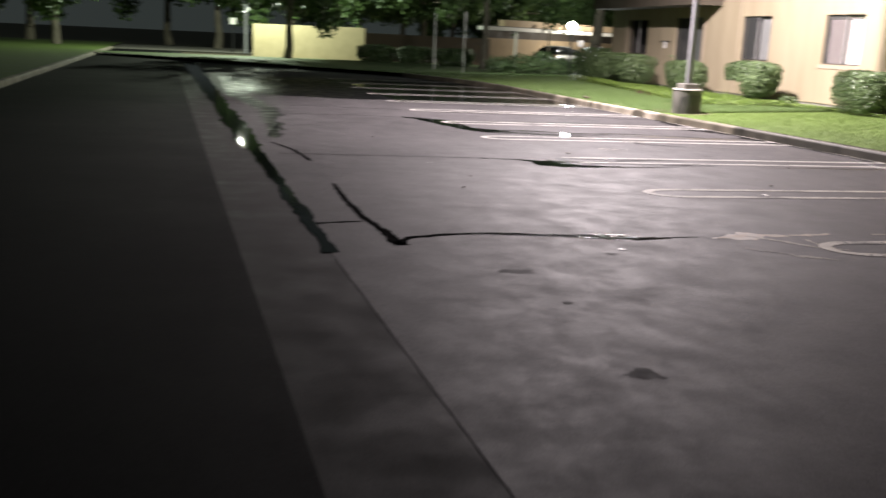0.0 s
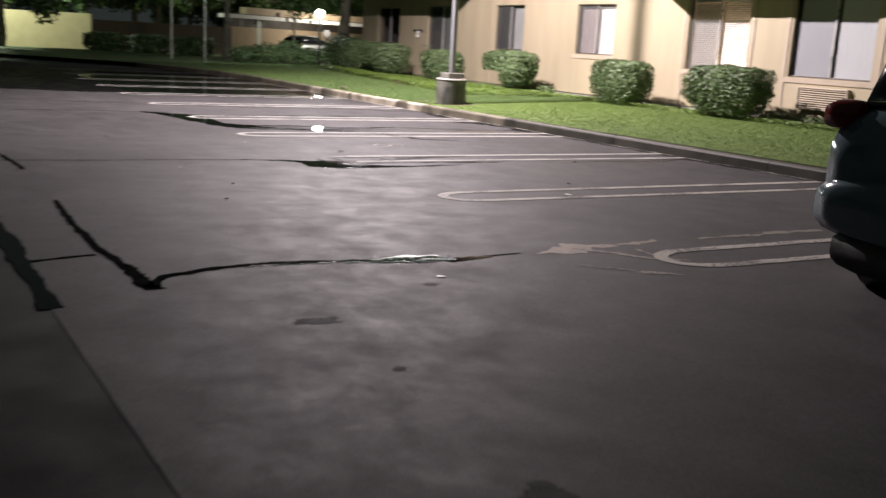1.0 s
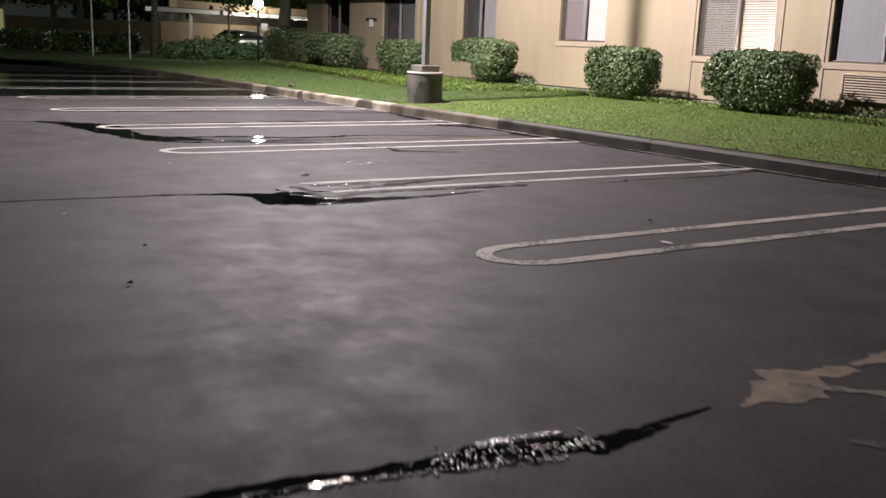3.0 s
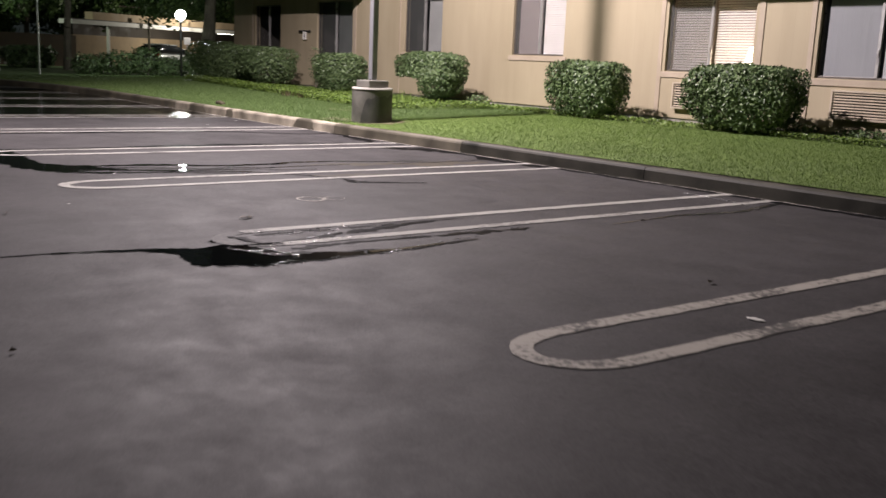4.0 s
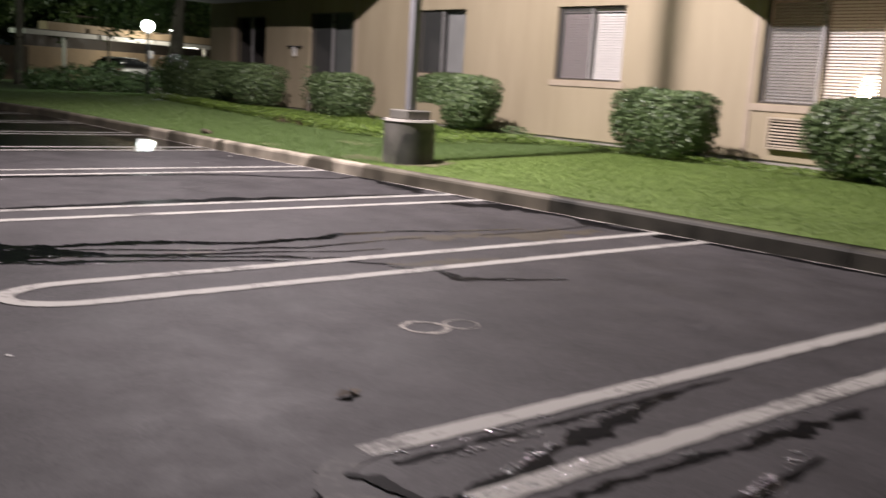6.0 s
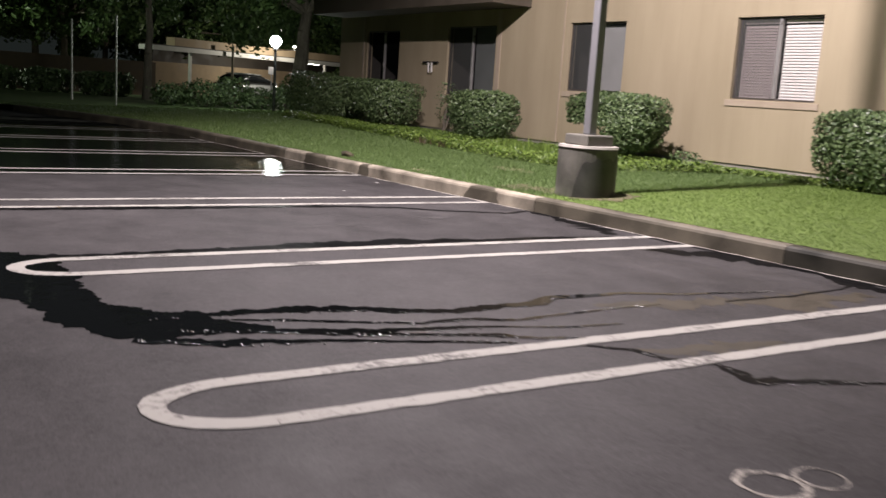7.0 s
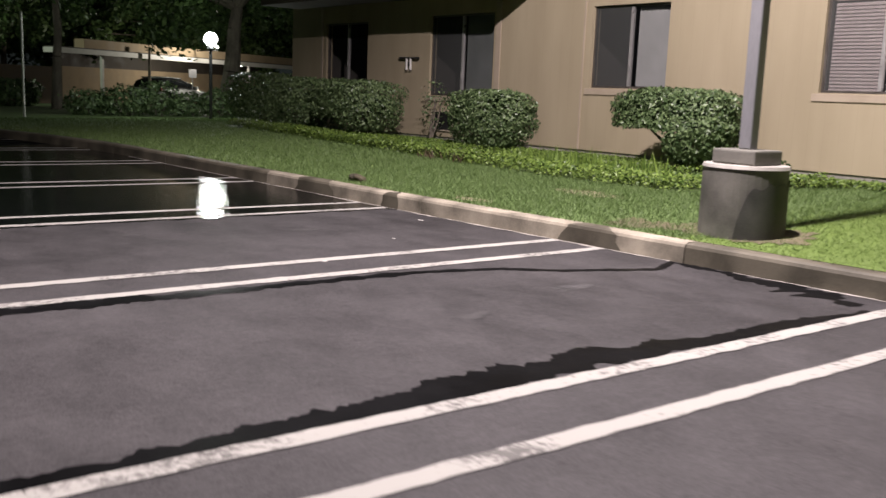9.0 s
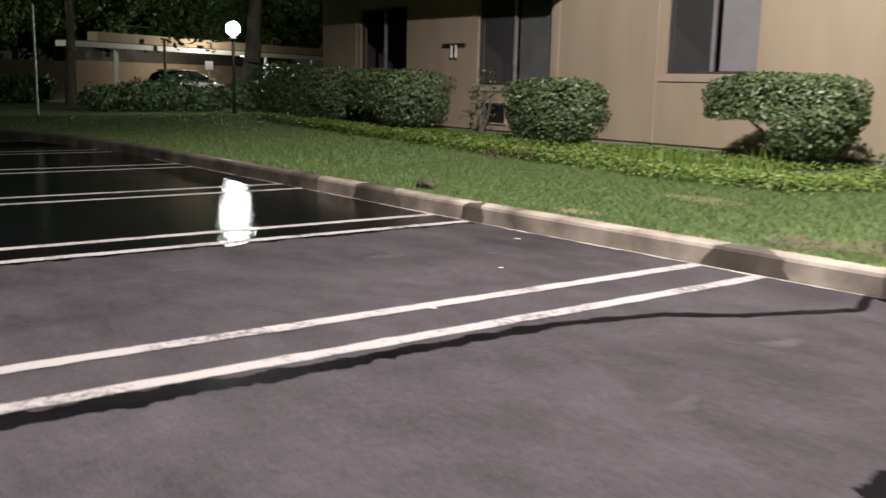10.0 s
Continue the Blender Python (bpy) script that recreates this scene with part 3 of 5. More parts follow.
# ---- windows ----
def window(i, w, left, right):
    """A sliding window: frame, two panes, and what hangs behind each."""
    y1, y0, z0, z1 = w
    ob = empty(f"window_{i}", (WALL_X, (y0 + y1) / 2, z0), "aluminium sliding window with two panes in tan siding", "window", kind="structure")
    inv = Matrix.Translation(-ob.location)

    def add(name, bm, material, parent=ob, label=""):
        bm.transform(inv)
        return part(name, bm, material, parent, label)

    x = WALL_X + 0.05
    t = 0.032
    fr = bmesh.new()
    for lo, hi in (((x, y0, z0), (x + 0.06, y0 + t, z1)), ((x, y1 - t, z0), (x + 0.06, y1, z1)), ((x, y0 + t, z0), (x + 0.06, y1 - t, z0 + t)), ((x, y0 + t, z1 - t), (x + 0.06, y1 - t, z1))):
        box(fr, lo, hi, 0.003)
    add("window_frame", fr, ALU)
    ym = (y0 + y1) / 2
    add("meeting_stile", boxed((x - 0.004, ym - 0.022, z0 + t), (x + 0.05, ym + 0.022, z1 - t), 0.003), PALE_ALU, ob, "pale meeting stile")
    add("handle", boxed((x - 0.02, ym - 0.012, z0 + 0.32), (x - 0.005, ym + 0.012, z0 + 0.42), 0.003), PALE_ALU)
    for (a, b), hung in (((ym + 0.022, y1 - t), left), ((y0 + t, ym - 0.022), right)):
        add("pane", boxed((x + 0.02, a, z0 + t), (x + 0.026, b, z1 - t)), GLASS)
        if hung[0] == "screen":
            add("insect_screen", boxed((x + 0.008, a, z0 + t), (x + 0.011, b, z1 - t)), SCREEN)
        xb = x + 0.10
        if "blind" in hung[1]:
            bm = bmesh.new()
            z = z0 + 0.05
            while z < z1 - 0.10:
                mid = Matrix.Translation((xb, (a + b) / 2, z)) @ Matrix.Rotation(radians(-hung[3]), 4, "Y") @ Matrix.Diagonal((0.046, b - a - 0.02, 0.002, 1))
                bmesh.ops.create_cube(bm, size=1, matrix=mid)
                z += 0.042
            box(bm, (xb - 0.02, a + 0.01, z1 - 0.09), (xb + 0.02, b - 0.01, z1 - 0.04), 0.003)
            add("blind", bm, hung[2])
        if "vertical" in hung[1]:
            bm = bmesh.new()
            y = a + 0.04
            while y < b - 0.03:
                mid = Matrix.Translation((xb, y, (z0 + z1) / 2)) @ Matrix.Rotation(radians(30), 4, "Z") @ Matrix.Diagonal((0.003, 0.085, z1 - z0 - 0.08, 1))
                bmesh.ops.create_cube(bm, size=1, matrix=mid)
                y += 0.075
            add("vertical_blind", bm, hung[2])
        if "curtain" in hung[1]:
            vs, fs = [], []
            n = 40
            for j in range(n + 1):
                y = a + (b - 0.05 - a) * j / n
                d = 0.0008 * math.sin(j * 1.1) + 0.002 * wander(j, i, 0.3)
                vs += [Vector((xb - 0.05 + d, y, z0 + 0.02)) - ob.location, Vector((xb - 0.05 + d, y, z1 - 0.03)) - ob.location]
            for j in range(n):
                fs.append((2 * j, 2 * j + 1, 2 * j + 3, 2 * j + 2))
            sheet("curtain", vs, fs, hung[2], ob, True)
    # the room behind
    rm = bmesh.new()
    xr = WALL_X + 0.17
    box(rm, (xr, y0 - 0.5, 0.45), (xr + 2.2, y1 + 0.5, 2.75))
    bmesh.ops.delete(rm, geom=[f for f in rm.faces if f.normal.x < -0.9], context="FACES")
    bmesh.ops.reverse_faces(rm, faces=rm.faces)
    add("room", rm, LIT_ROOM if i == 5 else UNLIT_ROOM, ob, "lamp-lit room behind the blinds" if i == 5 else "unlit room behind the glass")
    return ob


SCREENED = ("screen", "blind", BLIND, 48)
OPEN = ("none", "blind", BLIND, 46)
window(1, WINDOWS[0], ("none", "", None), ("none", "", None))
window(2, WINDOWS[1], ("screen", "", None), ("none", "curtain", DIM_CURTAIN))
window(3, WINDOWS[2], ("screen", "", None), ("none", "vertical", SLAT_CLOTH))
window(4, WINDOWS[3], ("screen", "blind", PINK_BLIND, 58), ("none", "blind", BLIND, 60))
window(5, WINDOWS[4], SCREENED, OPEN)
window(6, WINDOWS[5], ("none", "curtain", CURTAIN), ("none", "curtain", PALE_CURTAIN))
window(7, WINDOWS[6], ("none", "curtain", CURTAIN), ("none", "curtain", PALE_CURTAIN))

# lamp standing in the lit room
room_lamp = empty("table_lamp", (6.15, 6.72, 0.42), "lit table lamp glowing behind window blinds", "lamp")
part("shade", tubed((0, 0, 0.84), (0, 0, 1.16), 0.24, 0.15, 20), BULB, room_lamp, "glowing warm shade")
part("stand", tubed((0, 0, 0), (0, 0, 0.88), 0.03, 0.02), DARK_TRIM, room_lamp)


def air_conditioner(y1, y0, z0, z1, proud=0.10):
    ob = empty("air_conditioner", (WALL_X, (y0 + y1) / 2, z0), "beige through-wall air conditioner with slatted front", "air conditioner", "wall air conditioners")
    w, h = y1 - y0, z1 - z0
    bm = bmesh.new()
    box(bm, (-proud, -w / 2, 0), (0, -w / 2 + 0.03, h), 0.004)
    box(bm, (-proud, w / 2 - 0.03, 0), (0, w / 2, h), 0.004)
    box(bm, (-proud, -w / 2 + 0.03, h - 0.025), (0, w / 2 - 0.03, h), 0.004)
    box(bm, (-proud, -w / 2 + 0.03, 0), (0, w / 2 - 0.03, 0.025), 0.004)
    part("casing", bm, GRILLE, ob)
    part("backing", boxed((-0.03, -w / 2 + 0.03, 0.025), (-0.002, w / 2 - 0.03, h - 0.025)), BLACK, ob)
    n = 9
    for i in range(n):
        z = 0.045 + (h - 0.09) * i / (n - 1)
        bm = bmesh.new()
        bmesh.ops.create_cube(bm, size=1, matrix=Matrix.Translation((-proud + 0.02, 0, z)) @ Matrix.Rotation(radians(-38), 4, "Y") @ Matrix.Diagonal((0.027, w - 0.06, 0.006, 1)))
        part("slat", bm, GRILLE, ob)
    return ob


air_conditioner(4.95, 3.85, 0.55, 0.96)
air_conditioner(7.80, 6.75, 0.52, 0.95)
air_conditioner(19.50, 18.85, 0.46, 0.83, 0.03)
air_conditioner(-0.5, -1.6, 0.55, 0.96)


# ---- lamps ----
def lot_pole(at):
    ob = empty("lot_light_pole", at, "square grey steel light pole on a round concrete base", "light pole")
    bm = tubed((0, 0, -0.1), (0, 0, 0.505), 0.312, 0.31, 40)
    base = part("base", bm, BASE, ob, "round weathered concrete base with stains")
    part("rim", tubed((0, 0, 0.5055), (0, 0, 0.53), 0.317, 0.308, 40), BASE_RIM, base, "pale worn rim of the base")
    verts, faces, n = [], [], 40
    for i in range(n + 1):
        f = i / n
        a = radians(203 + 112 * f)
        top = 0.02 + 0.36 * min(1, f * 5) ** 0.6 + 0.05 * wander(f * 9, 4, 1.0) + 0.05 * f
        verts += [(0.3155 * math.cos(a), 0.3155 * math.sin(a), z) for z in (-0.02, top * 0.5, top)]
        if i:
            k = 3 * i
            faces += [(k - 3, k, k + 1, k - 2), (k - 2, k + 1, k + 2, k - 1)]
    sheet("damp_stain", verts, faces, BASE_DAMP, base, True)
    part("grout_block", boxed((-0.18, -0.18, 0.53), (0.18, 0.18, 0.64), 0.015), BASE, ob, "square concrete block under the pole")
    part("pole", boxed((-0.050, -0.050, 0.64), (0.050, 0.050, 6.550), 0.012), STEEL, ob)
    part("arm", boxed((-1.56, -0.035, 6.450), (-0.063, 0.035, 6.520), 0.01), STEEL, ob)
    head = bmesh.new()
    box(head, (-2.22, -0.30, 6.520), (-1.50, 0.22, 6.710), 0.02)
    part("head", head, ALU, ob, "shoebox lamp head")
    # Unseen plates added to keep lamplight off the upper part of the building.
    shield = boxed((-1.505, -0.30, 6.330), (-1.495, 0.22, 6.520), 0.002)
    box(shield, (-1.62, -0.305, 6.350), (-1.506, -0.295, 6.520), 0.002)
    box(shield, (-1.62, 0.215, 6.340), (-1.506, 0.225, 6.520), 0.002)
    part("shield", shield, ALU, ob, "unseen shield added to cut light toward the building")
    part("lens", boxed((-2.12, -0.24, 6.495), (-1.60, 0.16, 6.516), 0.004), glow("lit_lens", (1.0, 0.9, 0.78), 20), ob, "glowing lens under the head")
    return ob


lot_pole((0.70, 9.80, 0.165))

globe = empty("globe_lamp", (5.60, 28.95, 0.16), "white globe lamp glowing on a black post", "lamp post")
part("post", tubed((0, 0, 0), (0, 0, 1.93), 0.045, 0.04), CAR_DARK, globe)
part("collar", tubed((0, 0, 1.90), (0, 0, 1.97), 0.09, 0.07, 16), CAR_DARK, globe)
bm = bmesh.new()
bmesh.ops.create_uvsphere(bm, u_segments=24, v_segments=16, radius=0.17, matrix=Matrix.Translation((0, 0, 2.14)))
ball = part("globe", bm, GLOBE, globe, "lit white globe")
ball.visible_shadow = False

for x, y, h in ((1.44, 30.7, 2.55), (1.0, 34.2, 2.5)):
    p = empty("white_pole", (x, y, 0.14), "thin white pole standing in the grass", "pole", "white poles")
    part("shaft", tubed((0, 0, 0), (0, 0, h), 0.030, 0.028, 10), WHITE_METAL, p)
    part("cap", tubed((0, 0, h), (0, 0, h + 0.03), 0.034, 0.02, 10), WHITE_METAL, p)


# ---- water, cracks and stains on the lot ----
def wet(name, label, pts, widths, z=0.0024, material=None, jitter=0.45, seed=1, freq=9.0, sway=0.0, category="puddle", step=0.018):
    ob = ribbon(name, pts, widths, z, material or WET, None, jitter, step, seed, freq, sway)
    return tagged(ob, label, category)


flood = "shallow standing water flooding the far stalls"


def pool(name, label, x0, x1, near, far, z, material, seed):
    """A wide sheet of water between two ragged shores that run along x."""
    verts, faces = [], []
    n = int((x1 - x0) / 0.04)
    for i in range(n + 1):
        x = x0 + (x1 - x0) * i / n
        rag = 0.10 * wander(x, seed, 1.7) + 0.05 * wander(x, seed + 4, 6.0) + 0.03 * wander(x, seed + 9, 17.0)
        y0 = near(x) + rag
        verts += [(x, y0, z), (x, max(y0 + 0.01, far(x) + 0.5 * wander(x, seed + 2, 0.9)), z)]
        if i:
            k = 2 * i
            faces.append((k - 2, k, k + 1, k - 1))
    return tagged(sheet(name, verts, faces, material), label, "puddle")


pool("puddle", flood, -4.9, -0.01, lambda x: 13.12 + 0.035 * -x + max(0, -4.6 - x) ** 1.5 * 0.8, lambda x: 22.4 - max(0, -4.2 - x) * 2.4, 0.0030, FLOOD, 3)
pool("wet_streak", "dark soaked asphalt past the flooded stalls", -8.9, -0.012, lambda x: 13.55 + 0.06 * -x + max(0, -6 - x) * 0.3, lambda x: 26.0 + 0.3 * x, 0.0015, WET, 6)
wet("puddle", "dark wet pool round the end of a stall line", [(-5.75, 9.1), (-5.45, 8.8), (-5.2, 8.35), (-5.13, 7.85), (-5.12, 7.5), (-5.05, 7.2), (-5.0, 6.95), (-4.88, 6.7), (-4.6, 6.58), (-4.3, 6.45)], [0.08, 0.30, 0.60, 0.52, 0.46, 0.33, 0.42, 0.46, 0.32, 0.06], 0.0030, WATER, 0.30, 5, 7.0)
trickle = "thin dark trickle of water crossing the asphalt"
FAN = (
    ([(-4.8, 6.86), (-4.4, 6.76), (-4.03, 6.73), (-3.7, 6.66), (-3.5, 6.52), (-3.27, 6.43), (-2.75, 6.44), (-2.5, 6.54), (-1.95, 6.50), (-1.6, 6.32), (-0.9, 6.22)],
     [0.16, 0.10, 0.12, 0.13, 0.08, 0.09, 0.11, 0.07, 0.04, 0.03, 0.02]),
    ([(-4.5, 6.67), (-4.2, 6.57), (-3.83, 6.39), (-3.58, 6.26), (-3.33, 6.27), (-3.05, 6.17), (-2.70, 6.20), (-2.40, 6.19), (-1.98, 6.17)],
     [0.02, 0.035, 0.03, 0.03, 0.045, 0.035, 0.03, 0.02, 0.015]),
    ([(-4.74, 6.60), (-4.39, 6.43), (-4.13, 6.30), (-3.93, 6.22), (-3.73, 6.19), (-3.28, 6.08), (-2.85, 5.93), (-2.55, 5.90)],
     [0.14, 0.09, 0.08, 0.10, 0.06, 0.025, 0.02, 0.012]),
    ([(-4.0, 6.20), (-3.72, 6.09), (-3.39, 5.97), (-3.19, 5.83), (-2.95, 5.76)], [0.07, 0.03, 0.06, 0.055, 0.02]),
    ([(-4.95, 6.48), (-4.60, 6.28), (-4.33, 6.18), (-4.03, 6.08), (-3.60, 5.93), (-3.35, 5.80)], [0.10, 0.13, 0.05, 0.04, 0.03, 0.025]),
    ([(-3.08, 5.66), (-2.90, 5.48), (-2.86, 5.31), (-2.7, 5.15), (-2.74, 4.9), (-2.42, 4.77), (-2.1, 4.63)], [0.02, 0.04, 0.06, 0.04, 0.10, 0.06, 0.015]),
    ([(-1.5, 6.1), (-0.9, 6.05), (-0.3, 6.1), (0.08, 6.2)], [0.02, 0.03, 0.02, 0.06]))
for i, (pts, ws) in enumerate(FAN):
    wet("water_trickle", trickle, pts, ws, 0.0036, WATER if i < 5 else WET, 0.4, 30 + i, 9.0, 0.04)
wet("wet_streak", "dark damp patch against the kerb", [(-0.55, 7.72), (-0.2, 7.45), (0.05, 7.05), (kerb_x(6.5) - 0.04, 6.5)], [0.06, 0.22, 0.24, 0.06], 0.0033, WET, 0.7, 40, 5.0)
wet("sediment_wash", "thin brown silt washed across the asphalt", [(-2.4, 6.30), (-1.7, 6.12), (-1.0, 5.95), (-0.3, 5.9)], [0.05, 0.28, 0.36, 0.12], 0.0013, SILT, 0.8, 41, 4.0, category="silt")
wet("sediment_wash", "thin brown silt washed across the asphalt", [(-2.9, 5.5), (-2.5, 5.35), (-2.0, 5.33)], [0.04, 0.22, 0.06], 0.0013, SILT, 0.8, 42, 4.0, category="silt")
wet("wet_streak", "dark wet streak following a white stall stripe", [(-5.2, 8.52), (-4.7, 8.43), (-4.16, 8.42), (-3.6, 8.45), (-2.9, 8.46), (-2.3, 8.46), (-1.7, 8.37), (-0.9, 8.33), (-0.3, 8.27)], [0.20, 0.14, 0.16, 0.22, 0.25, 0.23, 0.13, 0.13, 0.08], 0.0026, WET, 0.36, 8, 7.0)
wet("wet_streak", "narrow wet streak curving from stripe to kerb", [(-5.0, 10.60), (-4.2, 10.54), (-3.2, 10.48), (-2.4, 10.45), (-1.8, 10.40), (-1.3, 10.25), (-1.0, 10.02), (-0.35, 9.74), (-0.03, 9.86)], [0.10, 0.13, 0.12, 0.10, 0.08, 0.07, 0.06, 0.07, 0.05], 0.0036, WET, 0.4, 9, 6.0)
wet("wet_streak", "dark damp patch against the kerb", [(kerb_x(y) - o, y) for o, y in ((0.03, 9.9), (0.08, 9.3), (0.10, 8.8), (0.35, 8.42))], [0.05, 0.12, 0.26, 0.10], 0.0028, WET, 0.9, 10, 5.0)
wet("wet_streak", "dark damp margin along the kerb foot", [(kerb_x(y) - o, y) for o, y in ((0.05, 8.3), (0.07, 6.8), (0.12, 5.9), (0.06, 4.6), (0.07, 2.9), (0.05, 0.5), (0.05, -3))], [0.06, 0.10, 0.24, 0.07, 0.12, 0.07, 0.06], 0.0024, WET, 0.9, 12, 2.0)
# Pale strips at the kerb foot, painted in place of its thin glint.
wet("glint_line", "pale line along the kerb foot, painted as a glint", [(kerb_x(y) - 0.012, y) for y in (9.4, 4, -6)], [0.018, 0.022, 0.02], 0.0035, CONCRETE, 1.2, 13, 3.0, category="sediment")
wet("glint_line", "pale line along the kerb foot, painted as a glint", [(kerb_x(y) - 0.012, y) for y in (19.9, 13, 9.9)], [0.018, 0.022, 0.024], 0.0035, CONCRETE, 1.2, 14, 3.0, category="sediment")
wet("puddle", "black puddle pooled round a worn stall line", [(-6.0, 2.9), (-5.55, 2.79), (-5.38, 2.68), (-5.28, 2.58), (-5.18, 2.45), (-5.05, 2.32), (-4.88, 2.24), (-4.5, 2.17), (-4.2, 2.14), (-3.8, 2.17)], [0.02, 0.05, 0.12, 0.42, 0.56, 0.44, 0.24, 0.06, 0.02, 0.01], 0.0060, WATER, 0.34, 15, 9.0)
wet("wet_streak", "wet black tail running off a puddle", [(-5.0, 2.3), (-4.6, 2.2), (-4.2, 2.14), (-3.8, 2.17), (-3.5, 2.2)], [0.3, 0.16, 0.09, 0.05, 0.01], 0.0034, WET, 0.4, 95, 8.0)
wet("water_trickle", trickle, [(-5.06, 2.80), (-5.03, 2.90), (-4.99, 3.01)], [0.07, 0.035, 0.01], 0.0036, WATER, 0.8, 16)
wet("water_trickle", trickle, [(-4.93, 2.95), (-4.88, 2.86), (-4.85, 2.67)], [0.02, 0.06, 0.02], 0.0062, WET, 0.5, 96)
wet("water_trickle", trickle, [(-5.0, 2.66), (-4.6, 2.62), (-4.3, 2.72), (-3.6, 2.86), (-3.2, 2.9)], [0.03, 0.09, 0.10, 0.04, 0.01], 0.0038, WET, 0.8, 17)
wet("water_trickle", trickle, [(-4.75, 2.44), (-4.3, 2.46), (-3.7, 2.41), (-3.3, 2.37), (-2.85, 2.36)], [0.05, 0.035, 0.03, 0.07, 0.02], 0.0038, WET, 1.0, 18)
wet("water_trickle", trickle, [(-4.75, 2.93), (-4.2, 2.92), (-3.6, 2.9), (-3.0, 2.88)], [0.03, 0.03, 0.02, 0.01], 0.0038, WET, 1.0, 19)
crack = "dark tar-black crack in the asphalt"
for i, (pts, ws) in enumerate((
        ([(-8.14, -2.2), (-8.02, -1.98), (-7.68, -1.86), (-7.3, -1.86), (-6.9, -1.94), (-6.5, -2.02), (-6.1, -2.08), (-5.6, -2.06)], [0.09, 0.06, 0.07, 0.05, 0.05, 0.10, 0.05, 0.015]),
        ([(-8.13, -2.25), (-8.17, -1.7), (-8.24, -1.15), (-8.24, -0.3), (-8.23, 0.69)], [0.10, 0.07, 0.06, 0.06, 0.04]),
        ([(-8.66, -1.40), (-8.27, -1.33)], [0.05, 0.05]),
        ([(-8.58, 4.4), (-8.36, 3.5), (-8.29, 2.44)], [0.05, 0.06, 0.05]),
        ([(-8.6, 3.15), (-7.4, 3.02), (-6.6, 2.98), (-5.9, 2.89)], [0.03, 0.025, 0.022, 0.03]),
        ([(-8.8, 9.35), (-7.6, 9.25), (-6.5, 9.22), (-5.6, 9.0)], [0.03, 0.03, 0.03, 0.04]),
        ([(-8.8, 11.4), (-7.0, 11.25), (-5.4, 10.95)], [0.03, 0.03, 0.05]))):
    wet("asphalt_crack", crack, pts, ws, 0.0018, TAR, 0.32, 50 + i, 9.0, 0.03, "crack")
wet("water_trickle", "glinting trickle of water lying in a crack", [(-7.3, -1.90), (-6.9, -1.95), (-6.6, -2.0), (-6.35, -2.04), (-6.1, -2.1), (-5.85, -2.1)], [0.012, 0.03, 0.10, 0.17, 0.10, 0.02], 0.0040, WATER, 0.5, 61, 7.0)
gpts = [(gutter_x(y) + 0.01, y) for y in (-2.45, -1, 1, 3, 5, 7, 10, 14, 19, 26, 36)]
wet("gutter_water", "dark water standing along the concrete gutter edge", gpts, [0.10, 0.11, 0.11, 0.14, 0.30, 0.36, 0.28, 0.35, 0.45, 0.5, 0.5], 0.0022, WATER, 0.35, 62, 2.0, step=0.06)
wet("wet_streak", "dark damp band across the far stalls", [(-8.8, 15.2), (-8.2, 10.0), (-8.5, 5.0)], [0.5, 0.35, 0.15], 0.0022, WET, 0.7, 63, 2.0)


def beads(count, runs, seed):
    """Rounded beads and ripples along the trickles, pale metal to stand for lamp glints."""
    rng = np.random.default_rng(seed)
    bm = bmesh.new()
    for _ in range(count):
        pts, spread = runs[rng.integers(len(runs))]
        i = rng.integers(len(pts) - 1)
        f = rng.uniform()
        x = pts[i][0] * (1 - f) + pts[i + 1][0] * f + rng.normal(0, spread * 0.5)
        y = pts[i][1] * (1 - f) + pts[i + 1][1] * f + rng.normal(0, spread)
        r = rng.uniform(0.0024, 0.006)
        m = Matrix.Translation((x, y, 0.004)) @ Matrix.Rotation(rng.uniform(0, 3), 4, "Z") @ Matrix.Diagonal((r * rng.uniform(1.2, 3.2), r, r * 0.55, 1))
        bmesh.ops.create_icosphere(bm, subdivisions=1, radius=1, matrix=m)
    for face in bm.faces:
        face.smooth = True
    ob = part("glint_beads", bm, GLINT_BEAD)
    return tagged(ob, "pale metallic beads added as glints along the trickles", "water", kind="stuff")


beads(420, [([(-5.27, 2.15), (-5.14, 2.11), (-4.96, 2.09), (-4.54, 2.11), (-4.26, 2.11), (-3.84, 2.14)], 0.014), ([(-5.0, 2.13), (-4.85, 2.2), (-4.8, 2.3)], 0.03), ([(-5.08, 2.62), (-5.02, 2.5), (-4.86, 2.46)], 0.012), ([(-4.9, 2.62), (-4.5, 2.60), (-4.2, 2.62)], 0.015), ([(-4.7, 2.88), (-4.2, 2.87), (-3.6, 2.86)], 0.012), ([(-5.0, 2.45), (-4.85, 2.3)], 0.03)], 1)
beads(460, [([(-7.5, -1.90), (-7.3, -1.90), (-6.9, -1.97), (-6.6, -2.05), (-6.34, -2.13)], 0.010), ([(-6.7, -1.95), (-6.4, -2.02), (-6.15, -2.1)], 0.035), ([(-6.5, -1.92), (-6.2, -1.98)], 0.008)], 2)
beads(420, [([(x, y - 0.5 * w) for (x, y), w in zip(*run)], 0.012) for run in FAN[:6]], 3)
beads(190, [([(-4.82, 3.04), (-4.54, 2.96), (-4.26, 2.97), (-3.98, 2.98)], 0.012), ([(-4.63, 2.59), (-4.27, 2.56), (-3.81, 2.46)], 0.012), ([(-4.0, 2.17), (-3.77, 2.21), (-3.44, 2.27)], 0.012), ([(-3.57, 2.45), (-3.18, 2.47), (-2.9, 2.4)], 0.012), ([(-4.52, 2.69), (-4.19, 2.78)], 0.012)], 5)
